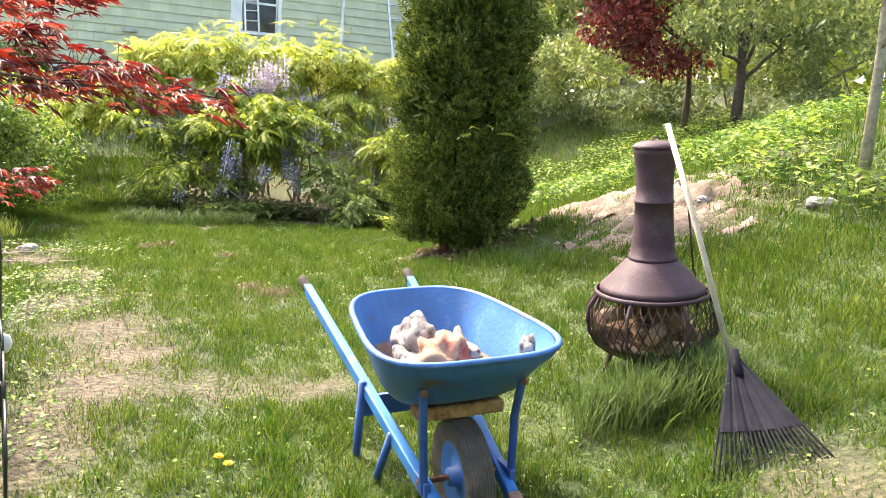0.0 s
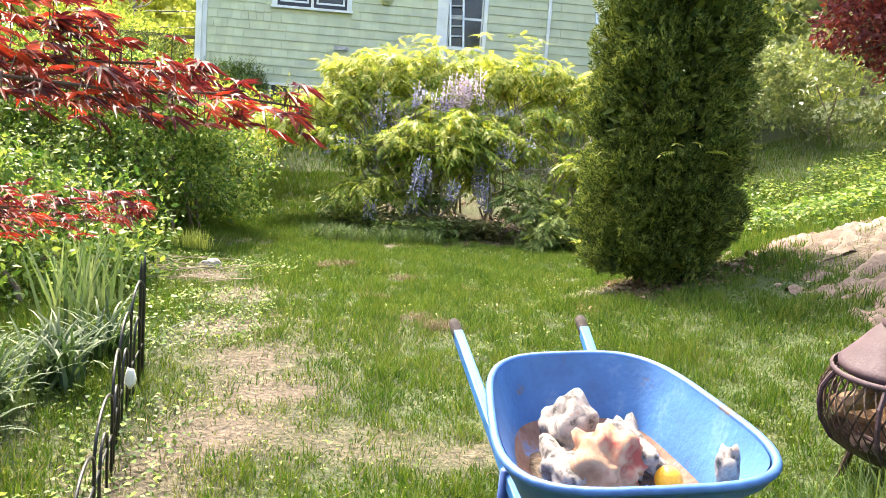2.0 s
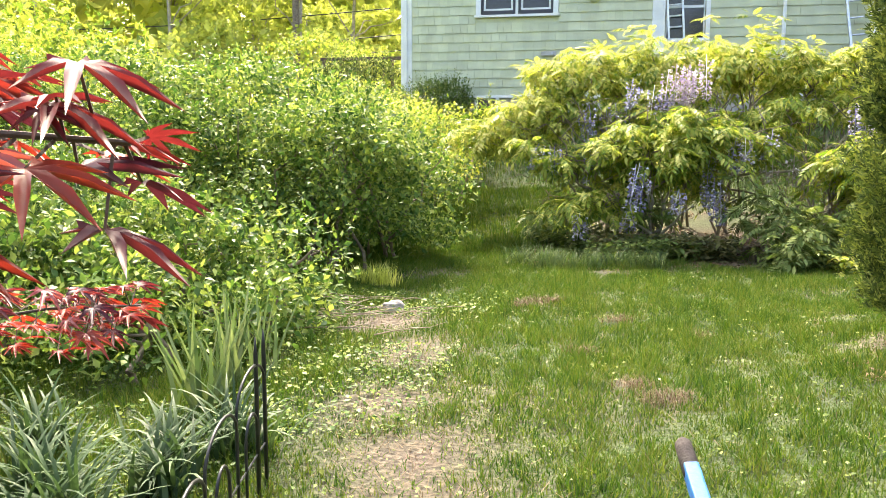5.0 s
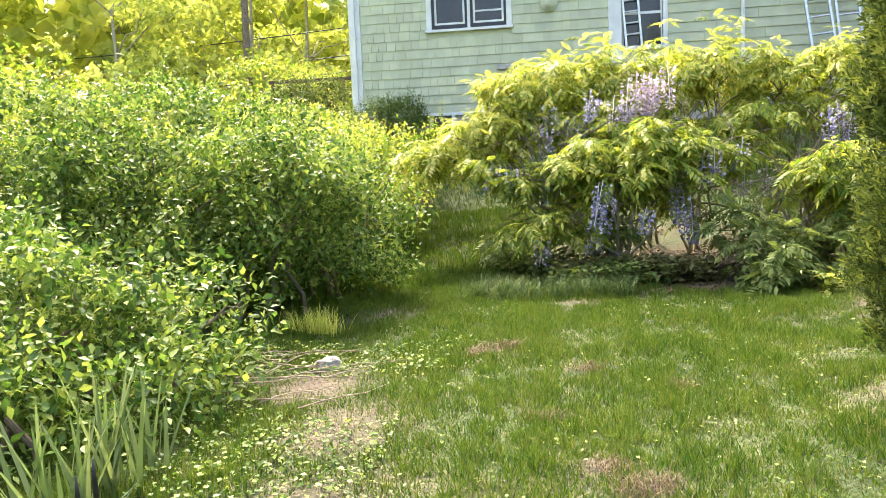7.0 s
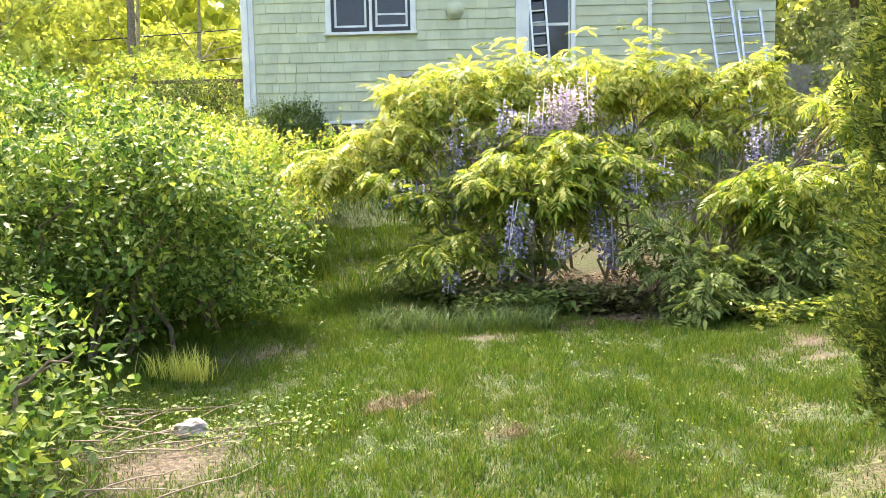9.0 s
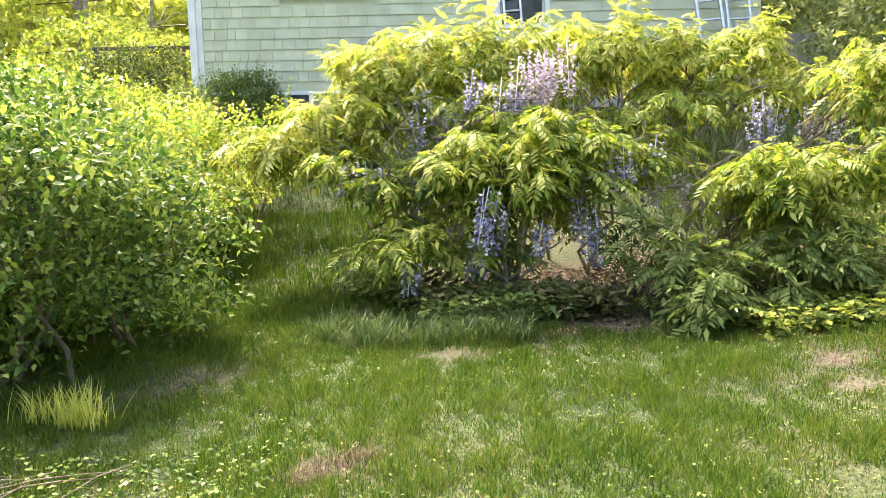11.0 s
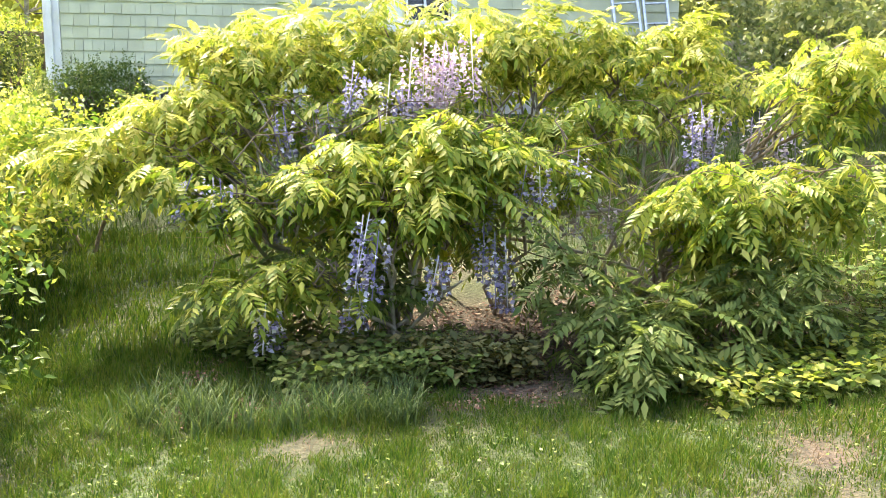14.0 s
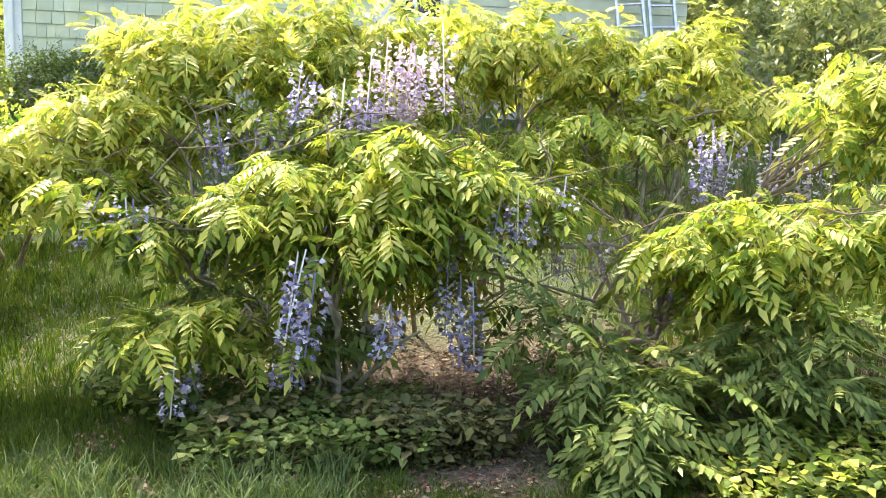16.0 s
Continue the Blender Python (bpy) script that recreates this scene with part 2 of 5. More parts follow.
def scatter(template, faces, pos, rot, size):
    """Copies of a small template joined into one set of arrays."""
    n, k = len(pos), len(template)
    v = np.einsum("nij,kj->nki", rot, template) * np.asarray(size).reshape(-1, 1, 1) + pos[:, None, :]
    f = faces[None, :, :] + (np.arange(n) * k)[:, None, None]
    return v.reshape(-1, 3), f.reshape(-1, faces.shape[1])


LEAF = np.array([(0, 0, 0), (0.26, 0.42, 0.05), (0, 1, -0.12), (-0.26, 0.42, 0.05), (0, 0.45, -0.04)], float)
LEAF_F = np.array([(0, 1, 2, 4), (0, 4, 2, 3)])


def unit(n, rng, up=0.0):
    d = rng.normal(size=(n, 3))
    d[:, 2] += up
    return d / np.linalg.norm(d, axis=1, keepdims=True)


def blob_points(blobs, n, rng, shell=0.55):
    """Points in the outer shells of ellipsoids (x, y, z, rx, ry, rz), with the way out of each."""
    w = np.array([b[3] * b[4] + b[4] * b[5] + b[3] * b[5] for b in blobs])
    k = rng.choice(len(blobs), size=n, p=w / w.sum())
    B = np.array(blobs)[k]
    d = unit(n, rng)
    r = shell + (1 - shell) * rng.random(n) ** 0.6
    r *= 1 + 0.12 * np.sin(d[:, 0] * 7 + B[:, 0] * 3) * np.sin(d[:, 2] * 6 + B[:, 1])
    return B[:, :3] + d * B[:, 3:6] * r[:, None], d


def keep_above(p, d, low=0.02):
    k = p[:, 2] > ground(p[:, 0], p[:, 1]) + low
    return p[k], d[k]


def leafy(name, blobs, n, size, material, parent=None, rng=RNG, droop=-0.2, shell=0.55, clump=1, spread=0.1, label="", low=0.02):
    """A crown of many small leaves, in sprigs of a few, filling ellipsoids."""
    p, d = blob_points(blobs, n // clump, rng, shell)
    p, d = keep_above(p, d, low)
    if clump > 1:
        p = np.repeat(p, clump, 0) + rng.normal(size=(len(p) * clump, 3)) * spread
        d = np.repeat(d, clump, 0)
    way = d * 0.6 + unit(len(p), rng) * 0.8
    way[:, 2] += droop
    rot = frames_of(way, rng.normal(size=len(p)) * 0.7)
    v, f = scatter(LEAF, LEAF_F, p, rot, size * (0.6 + 0.8 * rng.random(len(p))))
    return mesh_object(name, fast_mesh(name, v, f), material, parent, label)


def smooth_noise(x, y, s, seed):
    r = np.random.default_rng(seed)
    out = 0
    for k in range(5):
        a = r.random() * 6.283
        q = s * (0.6 + 1.5 * r.random())
        out = out + np.sin((x * math.cos(a) + y * math.sin(a)) * q + r.random() * 6.283)
    return out / 5


def bare(x, y):
    """1 where the lawn is worn to soil and litter, 0 where it is grown."""
    worn = [(2.55, -15.2, 0.35, 0.35), (2.9, -15.75, 0.38, 0.2), (3.35, -15.85, 0.3, 0.15), (2.3, -14.9, 0.35, 0.5), (2.1, -14.2, 0.3, 0.4), (2.0, -13.4, 0.26, 0.5), (1.65, -12.6, 0.35, 0.5), (2.4, -15.6, 0.4, 0.4), (2.2, -16.3, 0.3, 0.6), (2.52, -11.8, 0.13, 0.1), (3.11, -12.3, 0.08, 0.07), (3.39, -14.0, 0.16, 0.08), (3.2, -13.85, 0.1, 0.1), (3.05, -9.9, 0.22, 0.12), (4.2, -9.1, 0.45, 0.28), (5.4, -10.3, 0.2, 0.3), (5.2, -10.9, 0.14, 0.14)]
    strip = 0
    for cx, cy, rx, ry in worn:
        strip = np.maximum(strip, np.exp(-(((x - cx) / rx) ** 2 + ((y - cy) / ry) ** 2)))
    strip = np.clip(strip * 1.05, 0, 1)
    sand = np.exp(-(((x - 6.15) / 0.5) ** 2 + ((y + 14.15) / 1.1) ** 2) ** 2)
    under = np.exp(-(((x - 4.6) / 2.2) ** 2 + ((y + 8.2) / 0.95) ** 2) ** 2)
    tree = np.exp(-(((x - 4.95) / 0.56) ** 2 + ((y + 13.3) / 0.56) ** 2) ** 2)
    spots = np.clip(smooth_noise(x, y, 2.6, 5) * 2.4 - 0.95, 0, 1) * 0.6
    return np.clip(np.maximum.reduce([strip * (0.85 + 0.5 * smooth_noise(x, y, 6, 8)), sand, under, tree, spots]), 0, 1)


def ground_sheet():
    xs = np.concatenate([np.linspace(-400, -13, 24), np.arange(-12, 16, 0.2), np.linspace(16.5, 400, 24)])
    ys = np.concatenate([np.linspace(-400, -26, 20), np.arange(-25, 4, 0.2), np.linspace(4.5, 500, 30)])
    X, Y = np.meshgrid(xs, ys)
    Z = ground(X, Y)
    v = np.stack([X, Y, Z], -1).reshape(-1, 3)
    nx, ny = len(xs), len(ys)
    i = (np.arange(ny - 1)[:, None] * nx + np.arange(nx - 1)[None, :]).ravel()
    f = np.stack([i, i + 1, i + 1 + nx, i + nx], 1)
    m, n, l = nodes_of("lawn_soil")
    b = n["Principled BSDF"]
    tc = n.new("ShaderNodeTexCoord")
    a = n.new("ShaderNodeTexNoise")
    a.inputs["Scale"].default_value, a.inputs["Detail"].default_value = 0.9, 8
    g = n.new("ShaderNodeTexNoise")
    g.inputs["Scale"].default_value, g.inputs["Detail"].default_value = 35, 6
    for q in (a, g):
        l.new(tc.outputs["Object"], q.inputs["Vector"])
    r1 = ramp(n, [(0.3, (0.025, 0.045, 0.010)), (0.5, (0.050, 0.080, 0.016)), (0.7, (0.085, 0.090, 0.034))])
    r2 = ramp(n, [(0.3, (0.45, 0.45, 0.45)), (0.7, (1, 1, 1))])
    l.new(a.outputs[0], r1.inputs[0])
    l.new(g.outputs[0], r2.inputs[0])
    mx = n.new("ShaderNodeMix")
    mx.data_type, mx.blend_type = "RGBA", "MULTIPLY"
    mx.inputs[0].default_value = 1
    l.new(r1.outputs[0], mx.inputs[6])
    l.new(r2.outputs[0], mx.inputs[7])
    l.new(mx.outputs[2], b.inputs["Base Color"])
    b.inputs["Roughness"].default_value = 0.95
    bp = n.new("ShaderNodeBump")
    bp.inputs["Strength"].default_value, bp.inputs["Distance"].default_value = 0.8, 0.03
    l.new(g.outputs[0], bp.inputs["Height"])
    l.new(bp.outputs[0], b.inputs["Normal"])
    soil = ramp(n, [(0.3, (0.045, 0.034, 0.025)), (0.55, (0.10, 0.074, 0.054)), (0.75, (0.18, 0.135, 0.10))])
    l.new(g.outputs[0], soil.inputs[0])
    at = n.new("ShaderNodeAttribute")
    at.attribute_name = "bare_soil"
    mx2 = n.new("ShaderNodeMix")
    mx2.data_type = "RGBA"
    l.new(at.outputs["Fac"], mx2.inputs[0])
    l.new(mx.outputs[2], mx2.inputs[6])
    l.new(soil.outputs[0], mx2.inputs[7])
    l.new(mx2.outputs[2], b.inputs["Base Color"])
    me = fast_mesh("ground", v, f)
    me.attributes.new("bare_soil", "FLOAT", "POINT").data.foreach_set("value", bare(v[:, 0], v[:, 1]).astype(np.float32))
    ob = mesh_object("ground", me, m, smooth=True)
    tagged(ob, "uneven lawn ground with soil showing through", "ground", kind="structure")


ground_sheet()

# ==== things ====
# ---- the house ----
def wall_box(name, lo, hi, material, label, category="wall", bevel=0.0):
    bm = bmesh.new()
    box(bm, lo, hi, None, bevel)
    return tagged(part(name, bm, material), label, category, kind="structure")


HOUSE_L, HOUSE_R, BASE, TOP = -1.55, 8.75, 2.13, 6.6
COURSE = 0.194
WIN = (0.13, 1.70, 3.88, 5.25)
TALL = (4.02, 4.83, 3.26, 5.05)

house = thing("house", (0, 0, 0), "pale green shingled house with white trim on a stone base", "house")


def house_shell():
    """Walls 0.2 m thick with the two window openings cut through."""
    bm = bmesh.new()
    xs = [HOUSE_L, WIN[0], WIN[1], TALL[0], TALL[1], HOUSE_R]
    for i, (a, b) in enumerate(zip(xs, xs[1:])):
        if i == 1:
            box(bm, (a, 0.0, BASE), (b, 0.2, WIN[2]))
            box(bm, (a, 0.0, WIN[3]), (b, 0.2, TOP))
        elif i == 3:
            box(bm, (a, 0.0, BASE), (b, 0.2, TALL[2]))
            box(bm, (a, 0.0, TALL[3]), (b, 0.2, TOP))
        else:
            box(bm, (a, 0.0, BASE), (b, 0.2, TOP))
    box(bm, (HOUSE_L, 0.2, BASE), (HOUSE_L + 0.2, 9, TOP))
    box(bm, (HOUSE_R - 0.2, 0.2, BASE), (HOUSE_R, 9, TOP))
    box(bm, (HOUSE_L + 0.2, 8.8, BASE), (HOUSE_R - 0.2, 9, TOP))
    part("wall", bm, M["siding"], house)
    bm = bmesh.new()
    box(bm, (HOUSE_L + 0.2, 0.2, BASE), (HOUSE_R - 0.2, 8.8, BASE + 0.1))
    part("inner_floor", bm, M["black_sash"], house)
    bm = bmesh.new()
    box(bm, (HOUSE_L + 0.03, 0.05, 1.0), (HOUSE_R - 0.03, 8.95, BASE))
    part("foundation", bm, M["stone"], house, "pale rough stone foundation")
    bm = bmesh.new()
    rp = [(-0.5, TOP - 0.15), (4.5, TOP + 2.6), (9.5, TOP - 0.15)]
    for (y0, z0), (y1, z1) in zip(rp, rp[1:]):
        v = [bm.verts.new(c) for c in ((HOUSE_L - 0.4, y0, z0), (HOUSE_R + 0.4, y0, z0), (HOUSE_R + 0.4, y1, z1), (HOUSE_L - 0.4, y1, z1))]
        w = [bm.verts.new(q.co + Vector((0, 0, 0.15))) for q in v]
        bm.faces.new(v[::-1]), bm.faces.new(w)
        for k in range(4):
            bm.faces.new((v[k], v[(k + 1) % 4], w[(k + 1) % 4], w[k]))
    part("roof", bm, M["roof"], house)


house_shell()


def trim(name, lo, hi, material=None, parent=None, label="", bevel=0.006):
    bm = bmesh.new()
    box(bm, lo, hi, None, bevel)
    return part(name, bm, material or M["white"], parent or house, label)


trim("corner_board", (HOUSE_L - 0.09, -0.045, BASE - 0.12), (HOUSE_L + 0.13, 0.0, TOP))
trim("corner_board", (HOUSE_L - 0.12, -0.045, BASE - 0.12), (HOUSE_L - 0.09, 0.25, TOP))
trim("skirt_board", (HOUSE_L + 0.13, -0.03, BASE - 0.05), (HOUSE_R, 0.0, BASE + 0.01))


def downspout(x, z0, z1, r=0.04):
    bm = bmesh.new()
    for k in range(2):
        box(bm, (x - 0.035 + 0.004 * k, -0.115 + 0.004 * k, z0), (x + 0.035 - 0.004 * k, -0.05 - 0.004 * k, z1), None, 0.012)
    pipe = part("downspout", bm, M["white"], house, "white square downspout")
    for z in (z0 + 0.5, z0 + 2.0):
        bm = bmesh.new()
        box(bm, (x - 0.05, -0.12, z), (x + 0.05, -0.045, z + 0.03))
        part("strap", bm, M["white"], pipe)


downspout(HOUSE_L + 0.0, BASE - 0.35, TOP - 0.2)
downspout(6.34, BASE + 0.1, TOP - 0.2)

GLASS, gn, gl = nodes_of("window_glass")
gb = gn["Principled BSDF"]
gb.inputs["Base Color"].default_value = (0.02, 0.022, 0.03, 1)
gb.inputs["Roughness"].default_value = 0.06
gb.inputs["Alpha"].default_value = 0.9


def sash(parent, x0, x1, z0, z1, bars, y=0.05, frame_w=0.045, material=None):
    s = None
    pieces = [("rail", (x0, z0, x1, z0 + frame_w)), ("rail", (x0, z1 - frame_w, x1, z1)), ("stile", (x0, z0 + frame_w, x0 + frame_w, z1 - frame_w)), ("stile", (x1 - frame_w, z0 + frame_w, x1, z1 - frame_w))]
    for nme, (a, b, c, d) in pieces:
        bm = bmesh.new()
        box(bm, (a, y, b), (c, y + 0.04, d), None, 0.004)
        part(nme, bm, material or M["white"], parent)
    for h in bars:
        bm = bmesh.new()
        box(bm, (x0 + frame_w, y - 0.005, h - 0.018), (x1 - frame_w, y + 0.03, h + 0.018), None, 0.004)
        part("glazing_bar", bm, M["white"], parent)
    bm = bmesh.new()
    box(bm, (x0 + frame_w * 0.5, y + 0.015, z0 + frame_w * 0.5), (x1 - frame_w * 0.5, y + 0.022, z1 - frame_w * 0.5))
    pane = part("pane", bm, GLASS, parent)
    pane.visible_shadow = False


def windows():
    w = thing("window", (0, 0, 0), "paired dark sash windows with white storm bars and trim", "window")
    x0, x1, z0, z1 = WIN
    for nme, lo, hi in (("casing", (x0 - 0.11, -0.05, z0 - 0.02), (x0, 0.0, z1 + 0.12)), ("casing", (x1, -0.05, z0 - 0.02), (x1 + 0.11, 0.0, z1 + 0.12)), ("casing", (x0, -0.05, z1), (x1, 0.0, z1 + 0.12)), ("sill", (x0 - 0.14, -0.09, z0 - 0.075), (x1 + 0.14, 0.05, z0 - 0.02)), ("mullion", (0.885, -0.03, z0 - 0.02), (0.945, 0.06, z1))):
        trim(nme, lo, hi, parent=w)
    for a, b, bars in ((x0, 0.885, ()), (0.945, x1, (4.2,))):
        bm = bmesh.new()
        for lo, hi in (((a, 0.0, z0 - 0.02), (a + 0.055, 0.06, z1)), ((b - 0.055, 0.0, z0 - 0.02), (b, 0.06, z1)), ((a + 0.055, 0.0, z0 - 0.02), (b - 0.055, 0.06, z0 + 0.075)), ((a + 0.055, 0.0, z1 - 0.05), (b - 0.055, 0.06, z1))):
            box(bm, lo, hi)
        part("frame", bm, M["black_sash"], w, "near-black painted frame")
        sash(w, a + 0.055, b - 0.055, z0 + 0.075, 4.62, bars, 0.02)
        sash(w, a + 0.055, b - 0.055, 4.62, z1 - 0.05, (), 0.045)
    t = thing("tall_window", (0, 0, 0), "tall white window with a dark pane", "window")
    x0, x1, z0, z1 = TALL
    for nme, lo, hi in (("casing", (x0 - 0.26, -0.05, z0 - 0.3), (x0, 0.0, z1 + 0.12)), ("casing", (x1, -0.05, z0 - 0.3), (x1 + 0.09, 0.0, z1 + 0.12)), ("casing", (x0, -0.05, z1), (x1, 0.0, z1 + 0.12)), ("sill", (x0, -0.07, z0 - 0.06), (x1, 0.05, z0))):
        trim(nme, lo, hi, parent=t)
    sash(t, x0 + 0.01, x1 - 0.01, z0, 3.93, (), 0.03, 0.03)
    sash(t, x0 + 0.01, x1 - 0.01, 3.93, z1, (), 0.06, 0.03)
    bm = bmesh.new()
    lathe(bm, [(0.17, 0.0), (0.175, 0.03), (0.15, 0.045), (0.14, 0.05), (0.12, 0.10), (0.07, 0.135), (0.001, 0.14)], 28, pose(2.58, -0.02, 4.235, 90, 0, 0))
    tagged(part("wall_vent", bm, M["siding"], smooth=True), "round domed vent painted pale green on the shingles", "vent")
    hb = thing("hose_tap", (1.62, -0.02, 3.02), "small metal outdoor tap box on the shingled wall", "tap")
    bm = bmesh.new()
    box(bm, (-0.16, -0.05, -0.05), (0.16, 0.0, 0.05), None, 0.01)
    part("plate", bm, M["stone"], hb)
    bm = bmesh.new()
    tube(bm, [(0.08, -0.02, 0), (0.08, -0.10, 0), (0.08, -0.13, -0.04)], 0.02, 8)
    part("spout", bm, M["grey_metal"], hb)
    cw = thing("cellar_window", (0.28, -0.01, 1.72), "small cellar window in the stone base", "window")
    for nme, lo, hi in (("frame", (-0.27, -0.03, 0.0), (-0.2, 0.02, 0.42)), ("frame", (0.2, -0.03, 0.0), (0.27, 0.02, 0.42)), ("frame", (-0.2, -0.03, 0.36), (0.2, 0.02, 0.42))):
        trim(nme, lo, hi, parent=cw)
    trim("pane", (-0.2, -0.005, 0.0), (0.2, 0.015, 0.36), M["black_sash"], cw)


M["grey_metal"] = surface("aluminium", [(0.3, (0.50, 0.52, 0.54)), (0.7, (0.72, 0.74, 0.76))], 12, 0.4, 0.85, 0.1)
windows()


def ladder(at, length, width, rungs, label):
    lad = thing("ladder", at, label, "ladder", "ladders at the house")
    for s in (-1, 1):
        bm = bmesh.new()
        box(bm, (s * width / 2 - 0.022, -0.035, 0), (s * width / 2 + 0.022, 0.035, length), None, 0.006)
        part("rail", bm, M["grey_metal"], lad)
    for k in range(rungs):
        z = 0.25 + k * (length - 0.4) / (rungs - 1)
        bm = bmesh.new()
        tube(bm, [(-width / 2, 0, z), (width / 2, 0, z)], 0.02, 8)
        part("rung", bm, M["grey_metal"], lad)


ladder(pose(7.85, -0.82, gz(7.85, -0.82), -14, -5, 0), 2.85, 0.42, 8, "aluminium ladder leaning against the green wall")
ladder(pose(8.3, -0.85, gz(8.3, -0.85), -15, -3, 0), 2.5, 0.40, 7, "shorter aluminium ladder leaning beside another ladder")
ladder(pose(4.26, -0.045, 3.262, -1, -4, 0), 1.75, 0.30, 7, "narrow white ladder standing on the tall window's sill")


def shingle_courses():
    """Rows of wooden shingles on the front wall; each row tilts out at its lower edge."""
    rng = np.random.default_rng(11)
    n_rows = int((TOP - BASE) / COURSE) + 1
    pieces, far = 0, bmesh.new()
    data = {}

    def slab(bm, x0, x1, z0, z1, out):
        g = 0.0055
        pts = [(x0 + g, -out, z0), (x1 - g, -out, z0), (x1 - g, -0.004, z1), (x0 + g, -0.004, z1), (x0 + g, 0.0, z0), (x1 - g, 0.0, z0)]
        v = [bm.verts.new(p) for p in pts]
        for f in ((0, 1, 2, 3), (4, 5, 1, 0), (0, 3, 4), (1, 5, 2)):
            bm.faces.new([v[i] for i in f])

    for r in range(n_rows):
        z0 = BASE + r * COURSE
        z1 = min(z0 + COURSE + 0.01, TOP)
        spans = [(HOUSE_L + 0.13, HOUSE_R)]
        cuts = []
        if z1 > WIN[2] - 0.09 and z0 < WIN[3] + 0.1:
            cuts.append((WIN[0] - 0.11, WIN[1] + 0.11))
        if z1 > TALL[2] - 0.31 and z0 < TALL[3] + 0.1:
            cuts.append((TALL[0] - 0.26, TALL[1] + 0.09))
        for c0, c1 in cuts:
            spans = [q for a, b in spans for q in ((a, min(b, c0)), (max(a, c1), b)) if q[1] - q[0] > 0.02]
        for a, b in spans:
            x = a
            while x < b - 0.01:
                narrow = x < 3.8
                w = rng.uniform(0.13, 0.27) if narrow else rng.uniform(0.7, 1.3)
                x1 = b if b - x - w < 0.08 else x + w
                out = 0.024 + rng.uniform(-0.002, 0.004)
                drop = rng.uniform(-0.004, 0.004)
                if narrow and 2.2 < z0 < 4.9 and pieces < 300:
                    bm = bmesh.new()
                    slab(bm, x, x1, z0 + drop, z1, out)
                    part("shingle", bm, M["siding"], house)
                    pieces += 1
                else:
                    slab(far, x, x1, z0 + drop, z1, out)
                x = x1
    ob = part("upper_shingles", far, M["siding"], house)
    ob["kind"] = "stuff"


# ---- wisteria and other shrubs ----
def clumps_of(blobs, rng, r=0.27, cover=1.5, up=0.25):
    """Small rounded clumps over the surface of larger masses, so that dark gaps stay between them."""
    out = []
    for b in blobs:
        area = 4 * math.pi * ((b[3] * b[4] * b[5]) ** (2 / 3))
        n = int(cover * area / (math.pi * r * r)) + 2
        d = unit(n, rng, up)
        for q in d:
            k = r * (0.6 + 0.8 * rng.random())
            f = 0.82 + 0.25 * rng.random()
            out.append((b[0] + q[0] * b[3] * f, b[1] + q[1] * b[4] * f, b[2] + q[2] * b[5] * f, k, k, k * 0.55))
    return out


def compound_leaf(pairs=5):
    """A drooping pinnate leaf one unit long."""
    vs, fs = [], []

    def leaflet(base, way, ln):
        way = Vector(way).normalized()
        side = way.cross(Vector((0, 0, 1))).normalized()
        k = len(vs)
        for a, b, c in ((0, 0, 0), (0.20, 0.42, 0.02), (0, 1, -0.16), (-0.20, 0.42, 0.02), (0, 0.45, -0.06)):
            vs.append(tuple(Vector(base) + side * a * ln + way * b * ln + Vector((0, 0, c * ln))))
        fs.extend([(k, k + 1, k + 2, k + 4), (k, k + 4, k + 2, k + 3)])

    for i in range(pairs):
        t = 0.25 + 0.68 * i / pairs
        z = -0.40 * t * t
        ln = 0.36 - 0.08 * abs(i - 2) / 2
        for s in (-1, 1):
            leaflet((0, t, z), (s * 0.85, 0.55, -0.35), ln)
    leaflet((0, 0.93, -0.35), (0, 1, -0.9), 0.34)
    k = len(vs)
    vs.extend([(-0.012, 0, 0), (0.012, 0, 0), (0.008, 0.95, -0.36), (-0.008, 0.95, -0.36)])
    fs.append((k, k + 1, k + 2, k + 3))
    return np.array(vs), np.array(fs)


PIN_V, PIN_F = compound_leaf()
# tiers of foliage: centre and half-sizes
WIST_BACK = [(2.38, -7.2, 1.95, 0.46, 0.4, 0.26), (2.95, -7.1, 1.95, 0.46, 0.5, 0.34), (3.5, -7.0, 2.02, 0.52, 0.5, 0.38), (4.25, -7.0, 2.06, 0.55, 0.5, 0.38), (4.9, -6.9, 2.12, 0.50, 0.5, 0.36), (5.4, -7.0, 1.95, 0.50, 0.5, 0.30), (6.05, -6.9, 2.15, 0.42, 0.4, 0.20),
             (1.85, -7.5, 1.45, 0.46, 0.4, 0.24), (2.4, -7.6, 1.48, 0.48, 0.4, 0.28), (1.55, -7.7, 1.2, 0.40, 0.35, 0.18), (5.8, -7.3, 1.70, 0.50, 0.4, 0.18), (6.4, -7.2, 1.82, 0.50, 0.4, 0.18)]
WIST_MID = [(5.1, -7.5, 1.52, 0.46, 0.4, 0.24), (3.0, -7.7, 1.35, 0.45, 0.3, 0.30), (3.6, -7.6, 1.55, 0.50, 0.3, 0.26), (4.3, -7.6, 1.55, 0.55, 0.3, 0.26), (2.2, -8.0, 1.05, 0.40, 0.3, 0.18), (3.2, -8.0, 0.75, 0.42, 0.25, 0.26), (4.0, -7.9, 0.72, 0.46, 0.25, 0.24), (4.75, -7.9, 1.15, 0.36, 0.3, 0.18)]
